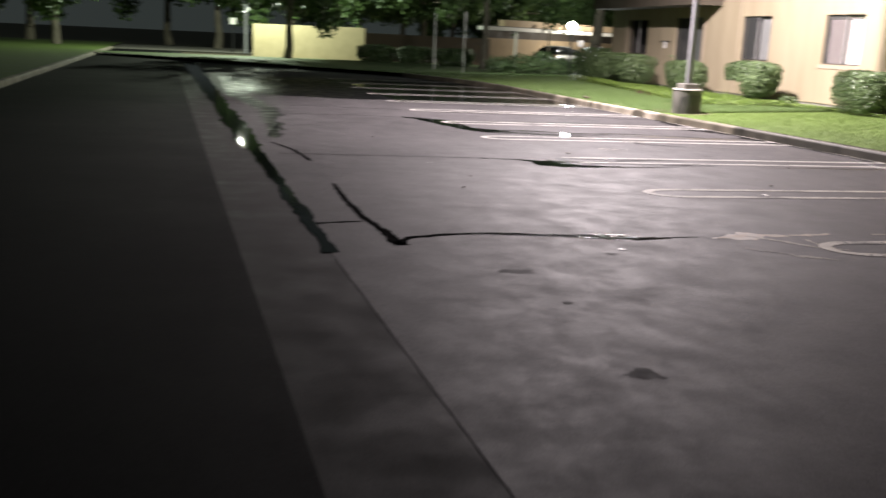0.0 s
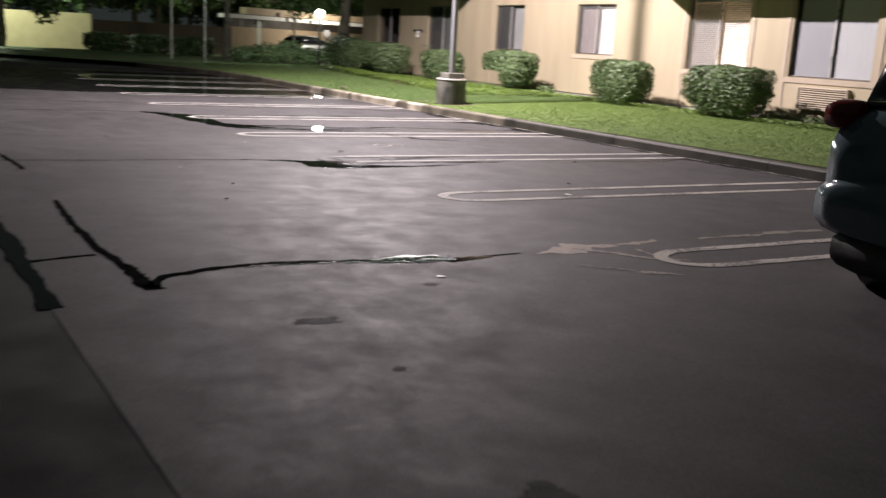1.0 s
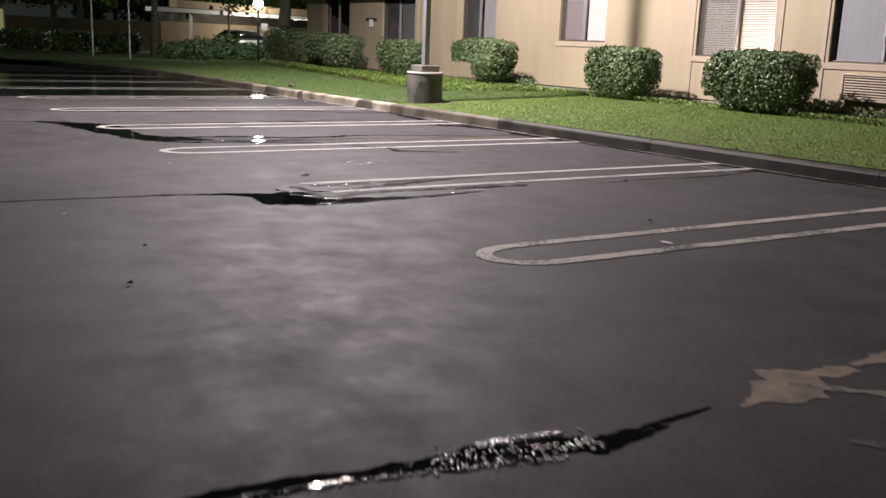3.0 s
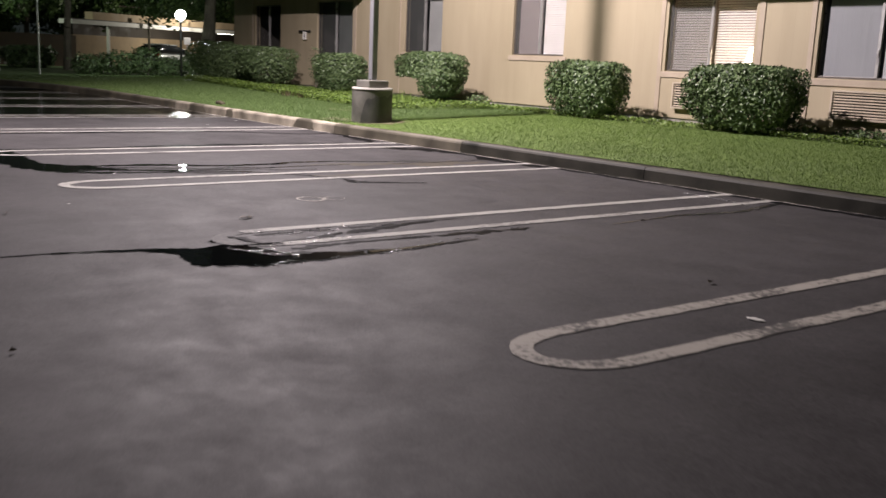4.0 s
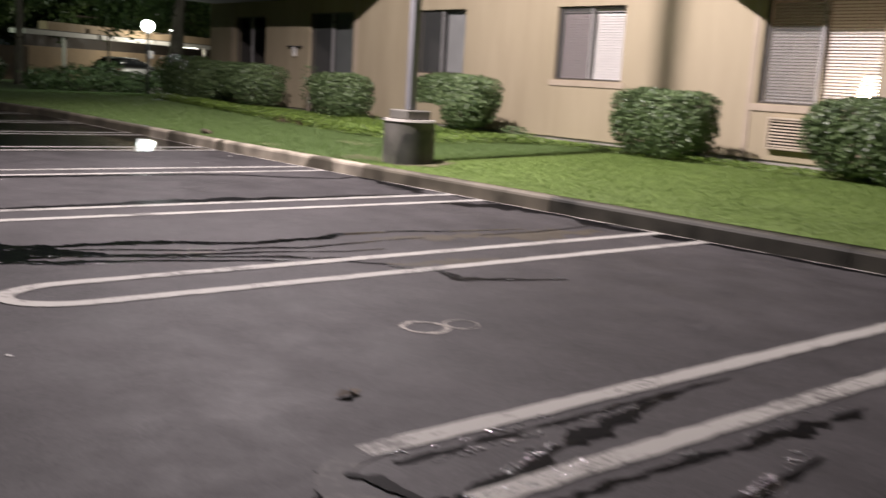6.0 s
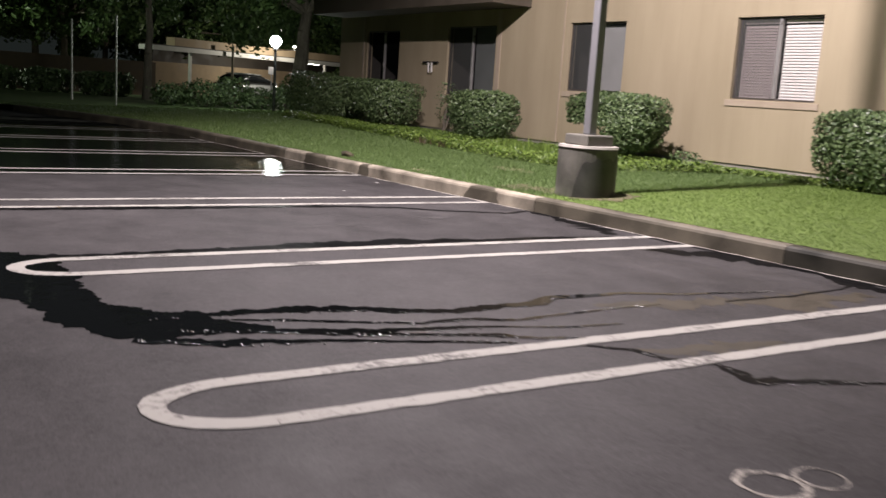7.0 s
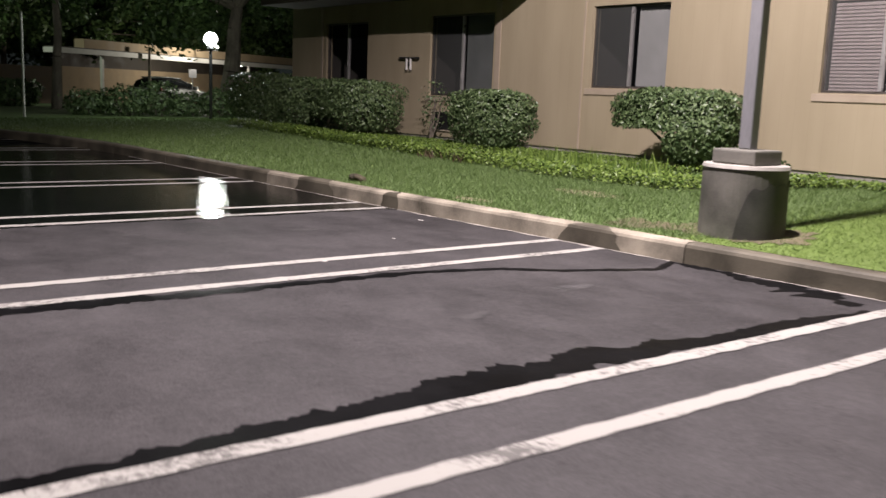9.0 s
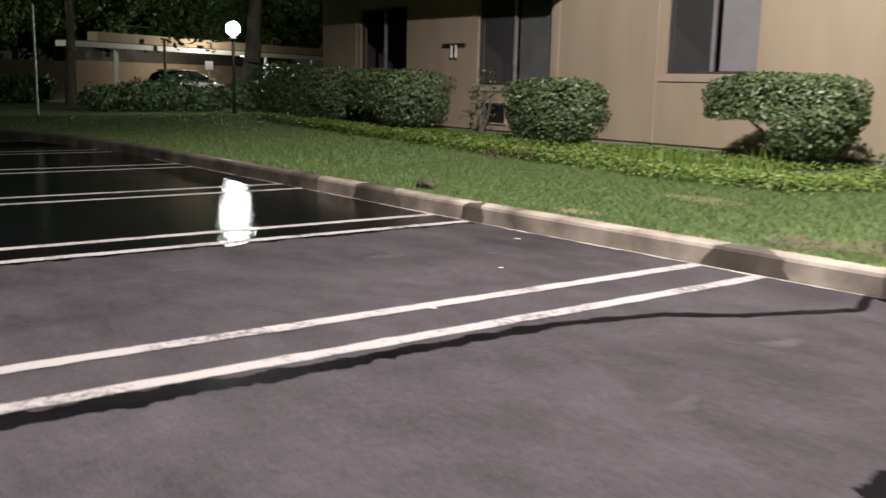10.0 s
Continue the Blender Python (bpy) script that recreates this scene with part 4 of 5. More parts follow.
beads(220, [([(kerb_x(y) - 0.04, y) for y in (6.5, 2.0, -1.0)], 0.008), ([(-0.1, 3.2), (-0.3, 2.2)], 0.05)], 4)

for i, (pts, ws) in enumerate((
        ([(-5.35, 2.2), (-5.0, 2.12), (-4.7, 2.11), (-4.3, 2.12), (-3.85, 2.15)], [0.01, 0.025, 0.025, 0.02, 0.01]),
        ([(-5.05, 2.5), (-4.85, 2.32), (-4.75, 2.2)], [0.05, 0.09, 0.03]),
        ([(kerb_x(y) - 0.04, y) for y in (6.4, 4.5, 2.0, -0.5)], [0.02, 0.03, 0.03, 0.02]),
        ([(-2.2, 2.2), (-1.4, 2.25), (-0.7, 2.15), (0.1, 2.3)], [0.01, 0.03, 0.05, 0.06]))):
    wet("water_trickle", "rippling edge of a trickle that glints under the lamp", pts, ws, 0.0042, RIPPLED, 0.6, 110 + i, 9.0, 0.03)

# worn paint round the near stall
tan_patch = surface("bare_tan_patch", (0.095, 0.078, 0.058), (0.29, 0.225, 0.160), 0.7, 9, 60, 0.3)
wet("worn_patch", "bare tan patch worn into the asphalt", [(-5.5, -2.12), (-5.25, -2.08), (-5.05, -2.02), (-4.75, -2.06)], [0.02, 0.14, 0.22, 0.05], 0.0020, tan_patch, 0.55, 70, 5.0, category="patch")
wet("worn_patch", "bare tan patch worn into the asphalt", [(-4.72, -2.02), (-4.55, -2.04), (-4.30, -1.97)], [0.03, 0.10, 0.04], 0.0021, tan_patch, 0.6, 71, 5.0, category="patch")
for i, pts in enumerate(([(-5.15, -2.05), (-4.95, -2.25), (-4.75, -2.5), (-4.55, -2.62)], [(-5.42, -2.48), (-5.27, -2.62), (-5.1, -2.80), (-4.9, -2.93)], [(-4.68, -2.2), (-4.7, -2.40), (-4.64, -2.60)], [(-3.9, -2.03), (-3.2, -2.04), (-2.5, -2.06)])):
    wet("worn_stripe", "faint remnant of an old curved painted stripe", pts, [0.03, 0.06, 0.05, 0.02][:len(pts)], 0.0026, WORN_PAINT, 0.8, 72 + i, 6.0, category="road marking")
for i, (x, y, rx, ry, w) in enumerate(((-3.64, 4.15, 0.105, 0.105, 0.024), (-3.44, 4.11, 0.085, 0.085, 0.014))):
    loop = [(x + rx * math.cos(t * 0.4), y + ry * math.sin(t * 0.4)) for t in range(17)]
    wet("paint_mark", "small pale looped paint mark on asphalt", loop, [w] * 17, 0.0026, OLD_PAINT, 0.7, 80 + i, 6.0, category="paint mark")


def stain(x, y, rx, ry, seed):
    """An old oil stain with a lobed outline."""
    verts, faces = [(x, y, 0.0012)], []
    n = 48
    for i in range(n):
        a = 2 * math.pi * i / n
        r = 1 + 0.75 * noise.noise(Vector((math.cos(a) * 1.6, math.sin(a) * 1.6, seed))) + 0.45 * noise.noise(Vector((math.cos(a) * 6, math.sin(a) * 6, seed)))
        verts.append((x + rx * r * math.cos(a), y + ry * r * math.sin(a), 0.0012))
    for i in range(n):
        faces.append((0, 1 + i, 1 + (i + 1) % n))
    return tagged(sheet("oil_stain", verts, faces, OIL), "old dark oil stain soaked into the asphalt", "stain", "oil stains")


OIL = surface("oil_stained_asphalt", (0.030, 0.029, 0.029), (0.080, 0.076, 0.077), 0.85, 9, 120, 0.3, depth=0.003, spec=0.15)
for i, (x, y, rx, ry) in enumerate(((-7.54, -5.06, 0.09, 0.06), (-7.53, -3.08, 0.12, 0.05), (-7.46, -3.85, 0.035, 0.03), (-6.62, -2.62, 0.05, 0.03), (-2.35, 9.35, 0.11, 0.05), (-1.35, 9.6, 0.16, 0.06), (-2.2, 8.95, 0.06, 0.03),
                                    (-1.6, 12.3, 0.16, 0.06), (-2.9, 12.6, 0.12, 0.05), (-2.35, 3.47, 0.10, 0.05), (-1.5, 4.5, 0.12, 0.05), (-0.9, 12.0, 0.09, 0.03))):
    stain(x, y, rx, ry, i * 1.7)


def dry_leaf(x, y, z, size, turn):
    verts = [(0, 0, 0.004), (size * 0.5, size * 0.32, 0.016), (size, 0.0, 0.006), (size * 0.5, -size * 0.3, 0.020), (size * 0.5, 0, 0.004), (size * 1.35, 0.004, 0.012)]
    ob = sheet("fallen_leaf", verts, [(0, 4, 1), (1, 4, 2), (0, 3, 4), (4, 3, 2), (2, 4, 5)], DRY_LEAF)
    ob.location, ob.rotation_euler = (x, y, z), (0.1, 0.05, turn)
    return tagged(ob, "curled brown dry leaf lying on asphalt", "leaf", "fallen leaves")


for i, (x, y, s) in enumerate(((-4.58, 3.52, 0.10), (-4.50, 3.50, 0.07), (-7.0, 5.2, 0.04), (-6.6, 1.2, 0.03), (-4.38, 10.6, 0.07), (-1.9, 2.2, 0.05), (-3.2, 0.6, 0.06), (-5.9, 4.3, 0.05), (-6.9, 0.4, 0.04))):
    dry_leaf(x, y, 0.006, s, i * 1.1)
for x, y, s in ((-6.475, -2.48, 0.035), (-3.62, 0.02, 0.05), (-0.35, 12.35, 0.03), (-1.2, 11.6, 0.02), (-2.2, 11.0, 0.02), (-5.4, 4.6, 0.015), (-6.8, 2.4, 0.012)):
    bm = bmesh.new()
    bmesh.ops.create_icosphere(bm, subdivisions=1, radius=s, matrix=Matrix.Diagonal((1.0, 0.55, 0.06, 1)))
    for v in bm.verts:
        v.co *= 1 + 0.25 * noise.noise(v.co * 40 + Vector((x, y, 0)))
    ob = part("litter_chip", bm, WHITE_METAL)
    ob.location = (x, y, 0.003 + s * 0.06)
    ob.rotation_euler = (0, 0, x * 3)
    tagged(ob, "small pale chip of litter on the asphalt", "litter", "litter chips")


# ---- grass and ground cover ----
DRY_SOIL = surface("dry_soil", (0.16, 0.135, 0.085), (0.27, 0.23, 0.15), 0.9, 6, 60, 0.5)

DAMP_SOIL = surface("damp_soil", (0.065, 0.06, 0.032), (0.15, 0.13, 0.075), 0.9, 6, 60, 0.5)
BARE = [(0.75, 9.55, 0.40, 0.25), (0.70, 10.1, 0.36, 0.22), (1.55, 12.07, 0.15, 0.42), (0.3, 12.4, 0.10, 0.25), (0.50, 10.5, 0.22, 0.35)]


def bare(x, y):
    return any(((x - a) / rx) ** 2 + ((y - b) / ry) ** 2 < 1 + 0.4 * wander(x * 3 + y * 5, 7, 1.0) for a, b, rx, ry in BARE)


for i, (a, b, rx, ry) in enumerate(BARE):
    n = 72
    verts, faces = [(a, b, lawn_z(a, b) + 0.005)], []
    for j in range(n):
        t = 2 * math.pi * j / n
        r = 1 + 0.5 * noise.noise(Vector((math.cos(t) * 2.5, math.sin(t) * 2.5, i * 3.1))) + 0.3 * noise.noise(Vector((math.cos(t) * 8, math.sin(t) * 8, i * 3.1)))
        x, y = max(kerb_x(b) + 0.17, a + rx * r * math.cos(t)), b + ry * r * math.sin(t)
        verts.append((x, y, lawn_z(x, y) + 0.005 - 0.0005 * i))
        faces.append((0, 1 + j, 1 + (j + 1) % n))
    tagged(sheet("bare_patch", verts, faces, DRY_SOIL if i in (2, 3) else DAMP_SOIL), "pale dry bare patch in the lawn" if i in (2, 3) else "dark damp bare soil beside the pole base", "soil patch", "bare patches")


def bed_edge(y):
    """Where the lawn gives way to the planted bed."""
    if y < 10.6:
        return 4.25 + 0.1 * wander(y, 2, 0.8)
    f = min(1, (y - 10.6) / 1.3)
    f = f * f * (3 - 2 * f)
    far = 2.35 + 0.14 * max(0, y - 13.5)
    return (4.25 * (1 - f) + far * f) + 0.10 * wander(y, 2, 1.4)


def blades(name, count, y0, y1, height, width, material, label, seed, place, lean=0.5, quad=False):
    """Upright slivers scattered over a stretch; place gives the x range at y."""
    rng = np.random.default_rng(seed)
    verts, faces = [], []
    for _ in range(count):
        y = rng.uniform(y0, y1)
        a, b = place(y)
        x = rng.uniform(a, b)
        if y > 20 and x < kerb_x(y) + 0.16 or 8.5 < y < 13 and bare(x, y) and rng.uniform() < 0.45:
            continue
        z = lawn_z(x, y) if y < 24.4 else 0.145 + 0.036 * max(0, min(x, 6)) * max(0, 1 - (y - 24.4) / 8)
        t, h = rng.uniform(0, 6.283), height * rng.uniform(0.5, 1.25)
        w = width * rng.uniform(0.7, 1.3)
        dx, dy = math.cos(t) * w, math.sin(t) * w
        lx, ly = rng.normal(0, lean) * h, rng.normal(0, lean) * h
        k = len(verts)
        verts += [(x - dx, y - dy, z - 0.005), (x + dx, y + dy, z - 0.005), (x + lx, y + ly, z + h)]
        faces.append((k, k + 1, k + 2))
    return tagged(sheet(name, verts, faces, material), label, "grass", kind="stuff")


blades("grass", 170000, -3.0, 10.3, 0.022, 0.0028, BLADE, "short mown green lawn grass beside the kerb", 5, lambda y: (kerb_x(y) + 0.13, bed_edge(y)), 0.8)
blades("grass", 90000, 9.8, 16, 0.036, 0.0034, FAR_BLADE, "longer tufted lawn grass round the light pole", 7, lambda y: (kerb_x(y) + 0.13, bed_edge(y)), 0.7)
blades("grass", 55000, 15.5, 30, 0.042, 0.007, FAR_BLADE, "dimmer lawn grass past the light pole", 6, lambda y: (kerb_x(y) + 0.13, bed_edge(min(y, 22)) + max(0, y - 24) * 0.9))


def leaf_quads(points, normals, size, rng, wide=0.55):
    """Folded diamond leaves at points, facing about the normals."""
    verts, faces = [], []
    for p, n in zip(points, normals):
        n = Vector(n) + Vector(rng.normal(0, 0.55, 3))
        n.normalize()
        t = n.cross(Vector(rng.normal(0, 1, 3)))
        if t.length < 1e-3:
            continue
        t.normalize()
        s = n.cross(t)
        a = size * rng.uniform(0.6, 1.3)
        p = Vector(p)
        k = len(verts)
        verts += [p - t * a, p + s * a * wide + n * a * 0.12, p + t * a, p - s * a * wide + n * a * 0.12]
        faces += [(k, k + 1, k + 2), (k, k + 2, k + 3)]
    return verts, faces


def groundcover(count, y0, y1, seed):
    rng = np.random.default_rng(seed)
    pts, nrm = [], []
    while len(pts) < count:
        y = rng.uniform(y0, y1)
        x = rng.uniform(bed_edge(y) - 0.08, 5.42)
        dens = 0.5 + 0.8 * wander(x * 1.3 + y * 0.9, 4, 0.9) + 0.5 * wander(y, 9, 1.7)
        front = x - bed_edge(y) < 0.45
        if y < 10.8:
            dens -= 0.25
        if x > 4.5:
            dens -= 0.45
        if rng.uniform() > dens + (0.5 if front else 0.1):
            continue
        h = (0.13 if y > 11 else 0.07) * (1.2 if front else 0.7) * rng.uniform(0.1, 1.0) * (0.3 if x > 4.5 else 1)
        pts.append((x, y, lawn_z(x, y) + h))
        nrm.append((-0.25, -0.1, 1.0))
    v, f = leaf_quads(pts, nrm, 0.021, rng, 0.6)
    return tagged(sheet("groundcover", v, f, COVER_LEAF), "low bright green leafy ground cover along the wall", "ground cover", kind="stuff")


groundcover(56000, 10.8, 24.3, 11)
groundcover(17000, -2.0, 10.8, 12)
blades("iris_blades", 260, 12.6, 14.6, 0.26, 0.014, COVER_LEAF, "upright sword-shaped leaves among the ground cover", 13, lambda y: (2.9, 3.5), 0.12)
blades("dry_stalks", 120, 15.0, 16.2, 0.15, 0.012, DRY_LEAF, "brown dry patch in the ground cover", 14, lambda y: (2.5, 3.0), 0.5)


bm = bmesh.new()
bmesh.ops.create_icosphere(bm, subdivisions=3, radius=0.07, matrix=Matrix.Diagonal((1.0, 1.7, 0.75, 1)))
for v in bm.verts:
    v.co *= 1 + 0.35 * noise.noise(v.co * 18)
clod = part("soil_clod", bm, SOIL)
clod.location = (0.22, 14.2, 0.19)
tagged(clod, "dark lumpy clod of soil at the kerb edge", "clod")

# ---- shrubs and trees ----
def shrub(name, lo, hi, leaves, seed, label, size=0.029, keep=None, shag=1.0, material=None, group="clipped shrubs", stems=5):
    """A clipped shrub: stems, and a crown of leaves filling a soft-cornered block; keep trims the block."""
    rng = np.random.default_rng(seed)
    c = [(a + b) / 2 for a, b in zip(lo, hi)]
    h = [(b - a) / 2 for a, b in zip(lo, hi)]
    foot = lawn_z(c[0], c[1]) if -20 < c[1] < 24 else 0.15
    ob = empty(name, (c[0], c[1], foot), label, "shrub", group)
    pts, nrm = [], []
    tries = 0
    while len(pts) < leaves and tries < leaves * 12:
        tries += 1
        d = rng.normal(0, 1, 3)
        d /= np.linalg.norm(d)
        q = 1.0 / (np.sum(np.abs(d) ** 5.0)) ** (1 / 5.0)
        lump = 1 + 0.10 * shag * noise.noise(Vector(d * 2.3) + Vector((seed, 0, 0))) + 0.05 * noise.noise(Vector(d * 6.0) + Vector((0, seed, 0)))
        depth = 1 - abs(rng.normal(0, 0.13)) if rng.uniform() < 0.8 else rng.uniform(0.3, 0.9)
        p = d * q * lump * depth
        if p[2] < -0.2 and rng.uniform() < (-0.2 - p[2]) * 0.55:
            continue
        taper = 1 - 0.16 * max(0, -p[2])
        w = (p[0] * h[0] * taper, p[1] * h[1] * taper, p[2] * h[2])
        world_p = (w[0] + c[0], w[1] + c[1], w[2] + c[2])
        if keep and not keep(*world_p):
            continue
        pts.append((w[0], w[1], w[2] + c[2] - foot))
        nrm.append(tuple(d))
    v, f = leaf_quads(pts, nrm, size, rng)
    sheet("crown", v, f, material or LEAF, ob)
    top = c[2] - foot
    for i in range(stems):
        a = Vector((rng.normal(0, 0.05), rng.normal(0, 0.12) + (0.0), -0.05))
        if keep:
            a.y -= 0.25 * h[1]
        b = Vector((rng.uniform(-0.5, 0.5) * h[0], rng.uniform(-0.6, 0.6) * h[1], top + 0.2 * h[2]))
        m = a.lerp(b, 0.5) + Vector((rng.normal(0, 0.04), rng.normal(0, 0.06), 0))
        bm = tubed(a, m, 0.028, 0.02, 7)
        tube(bm, m, b, 0.02, 0.008, 7)
        part("stem", bm, BARK, ob)
    return ob


clipped = "clipped dense green shrub against the tan wall"
shrub("shrub", (3.9, 4.82, 0.36), (4.8, 6.60, 1.26), 19000, 1, "large block-clipped green shrub below a lit window")
shrub("shrub", (3.95, 8.02, 0.34), (4.75, 9.52, 1.23), 15500, 2, clipped)
shrub("shrub", (3.95, 12.32, 0.40), (4.8, 14.05, 1.30), 16500, 3, "mushroom-clipped shrub with a bare arched underside", keep=lambda x, y, z: z > 0.80 + 0.10 * wander(y, 3, 3) or y < 13.15 + 0.1 * wander(z, 5, 4))
shrub("shrub", (3.95, 15.88, 0.36), (4.75, 17.45, 1.21), 14500, 4, clipped)
shrub("shrub", (3.8, 19.3, 0.40), (4.9, 21.3, 1.31), 11000, 5, "dim clipped shrub in the shade of the overhang", stems=7, keep=lambda x, y, z: z > 0.62 or y < 20.4)
shrub("shrub", (3.8, 21.2, 0.36), (4.9, 23.1, 1.33), 10000, 6, "dim clipped shrub near the end of the building")
shrub("hedge", (4.75, 25.2, 0.30), (6.6, 26.9, 1.46), 6500, 7, "dark rounded shrub standing before the globe lamp", 0.042, group="far shrubs")
for i, (a, b) in enumerate((((-1.0, 43.4), (1.2, 44.6)), ((1.0, 42.0), (3.0, 43.4)), ((2.8, 40.0), (4.8, 42.0)))):
    shrub("hedge", (a[0], a[1], 0.08), (b[0], b[1], 1.05), 1800, 20 + i, "dark low hedge before the yellow wall", 0.09, group="far hedges")
for i, (x, y) in enumerate(((3.9, 33.2), (4.9, 33.0), (5.9, 33.2), (6.9, 33.3), (7.9, 33.0), (9.0, 32.6), (10.2, 32.2))):
    shrub("low_bush", (x - 0.65, y - 0.5, 0.12), (x + 0.65, y + 0.5, 0.80 + 0.16 * (i % 3)), 1300, 40 + i, "low shaggy bush before the carport", 0.06, group="low bushes", stems=3, shag=5.0)
shrub("shrub", (4.2, 0.9, 0.30), (5.0, 2.25, 1.66), 9000, 60, "tall loose shrub beside a window", group="clipped shrubs")
shrub("shrub", (4.9, 5.0, 0.29), (5.35, 5.5, 0.46), 260, 61, "small sprig growing at the wall foot", group="wall sprigs", stems=2)
shrub("shrub", (4.7, 3.9, 0.29), (5.2, 4.5, 0.45), 320, 62, "small sprig growing at the wall foot", group="wall sprigs", stems=2)
shrub("shrub", (4.55, 11.86, 0.30), (4.95, 12.25, 0.50), 240, 63, "small dark sprig at the wall foot", group="wall sprigs", stems=2)
shrub("shrub", (4.9, 18.8, 0.5), (5.35, 19.25, 1.35), 200, 64, "sparse dark climbing twig on the wall", group="wall sprigs", stems=3)


def tree(at, trunk_r, height, spread, leaves, seed, label, lean=(0.0, 0.0), size=0.14, low=0.45):
    rng = np.random.default_rng(seed)
    ob = empty("tree", at, label, "tree", "trees")
    fork = Vector((lean[0], lean[1], height * low))
    bm = bmesh.new()
    steps = 5
    prev = Vector((0, 0, -0.1))
    for i in range(steps):
        f = (i + 1) / steps
        nxt = Vector((fork.x * f + rng.normal(0, 0.04), fork.y * f + rng.normal(0, 0.04), fork.z * f))
        tube(bm, prev, nxt, trunk_r * (1.15 - 0.1 * i if i else 1.35), trunk_r * (1.05 - 0.1 * i), 12)
        prev = nxt
    part("trunk", bm, BARK, ob)
    pts, nrm = [], []
    for i in range(9):
        a = 2 * math.pi * (i + rng.uniform(-0.3, 0.3)) / 9
        tip = fork + Vector((math.cos(a) * spread * rng.uniform(0.45, 1.0), math.sin(a) * spread * rng.uniform(0.45, 1.0), (height - fork.z) * rng.uniform(0.0, 0.95)))
        mid = fork.lerp(tip, 0.5) + Vector((0, 0, 0.3))
        bm = tubed(fork, mid, trunk_r * 0.5, trunk_r * 0.3, 8)
        tube(bm, mid, tip, trunk_r * 0.3, trunk_r * 0.1, 8)
        part("limb", bm, BARK, ob)
        for j in range(5):
            c = fork.lerp(tip, rng.uniform(0.5, 1.1)) + Vector(rng.normal(0, spread * 0.16, 3))
            r = spread * rng.uniform(0.12, 0.26)
            for _ in range(leaves // 45):
                d = rng.normal(0, 1, 3)
                d /= np.linalg.norm(d)
                pts.append(tuple(c + Vector(d) * r * rng.uniform(0.35, 1.0)))
                nrm.append(tuple(d))
    v, f = leaf_quads(pts, nrm, size, rng)
    sheet("crown", v, f, TREE_LEAF, ob)
    return ob


tree((9.46, 35.8, 0.1), 0.30, 8.0, 5.0, 14000, 1, "broad leafy tree behind the globe lamp", (0.5, 0.2), 0.11, 0.46)
tree((4.5, 38.0, 0.1), 0.15, 7.0, 4.2, 9000, 2, "slender trunked tree before the carport", (0.1, 0.1), 0.11, 0.62)
night = tree((-4.86, 44.0, 0.1), 0.20, 8.0, 4.2, 10000, 3, "dark tree before the yellow wall", (0.2, 0), 0.16, 0.42)
for i, (x, y, s) in enumerate(((-19, 30, 1.1), (-20, 44, 1.2), (-18.5, 58, 1.2), (-12, 80, 1.5), (0, 66, 1.4), (9, 70, 1.5), (18, 68, 1.5), (27, 70, 1.5), (-26, 20, 1.3), (36, 66, 1.4), (-22, 70, 1.5), (4, 56, 1.0), (14, 60, 1.1), (-3, 60, 1.1), (8, 57.5, 0.9), (21, 66, 1.1), (12, 64, 1.3), (5, 53.5, 0.95), (12, 57, 0.9), (17, 60, 0.95), (24, 63, 1.1), (30, 64, 1.2), (-8, 70, 1.4), (1, 55, 0.9))):
    o = copy_thing(night, pose(x, y, 0.1, 0, 0, 70 * i) @ Matrix.Scale(s, 4))
    o.scale = (s, s, s)
    tagged(o, "dark tree standing beyond the lit ground", "tree", "trees")

# ---- far end: walls, carport, signs ----
def wall_between(name, a, b, h, material, label, thick=0.2):
    a, b = Vector((*a, 0)), Vector((*b, 0))
    ob = part(name, boxed((0, 0, -0.05), ((b - a).length, thick, h), 0.01), material)
    ob.location = a
    ob.rotation_euler = (0, 0, math.atan2(b.y - a.y, b.x - a.x))
    return tagged(ob, label, "wall", kind="structure")


# Tan wall paint darkened, so that the dim light is in its colour.
WALL_TAN_DIMMED = surface("dimmed_tan_wall_paint", (0.10, 0.075, 0.05), (0.15, 0.115, 0.075), 0.85, 2, 40, 0.2)
wall_between("wall_yellow", (-6.2, 53.0), (0.1, 48.2), 1.98, WALL_YELLOW, "plain yellow painted wall lit by a street lamp")
wall_between("wall_tan", (0.15, 48.3), (9.6, 53.5), 1.7, WALL_TAN_DIMMED, "low tan wall behind the hedges, coloured darker for dim light")
sx, sy, ux, uy = 7.9, 46.5, 0.88, 0.47
carport = empty("carport", (sx, sy, 0), "long flat-roofed carport with white fascia and posts", "carport")
carport.rotation_euler = (0, 0, math.atan2(uy, ux))
part("roof", boxed((0.9, 0.30, 2.47), (19.2, 0.85, 2.86), 0.01), WALL_TAN, carport, "tan roof band set back above the fascia")
part("fascia", boxed((-0.8, 0, 2.20), (19.4, 0.05, 2.42), 0.01), WHITE_METAL, carport, "white fascia board")
part("fascia", boxed((-0.8, 0.05, 2.20), (-0.75, 0.9, 2.42), 0.01), WHITE_METAL, carport, "white fascia board")
part("deck", boxed((-0.74, 0.06, 2.36), (19.3, 0.9, 2.465)), DARK_TRIM, carport)
part("deck", boxed((3.2, 0.9, 2.36), (21.5, 4.0, 2.465)), DARK_TRIM, carport)
for s in (2.05, 13.3, 18.0):
    part("post", boxed((s - 0.06, 0.35, 0), (s + 0.06, 0.47, 2.355), 0.008), WHITE_METAL, carport)
part("back_wall", boxed((5.4, 6.2, 0), (25, 6.36, 1.78)), WALL_TAN, carport, "tan back wall")
part("upper_wall", boxed((5.4, 6.2, 1.78), (25, 6.36, 2.46)), DARK_TRIM, carport)
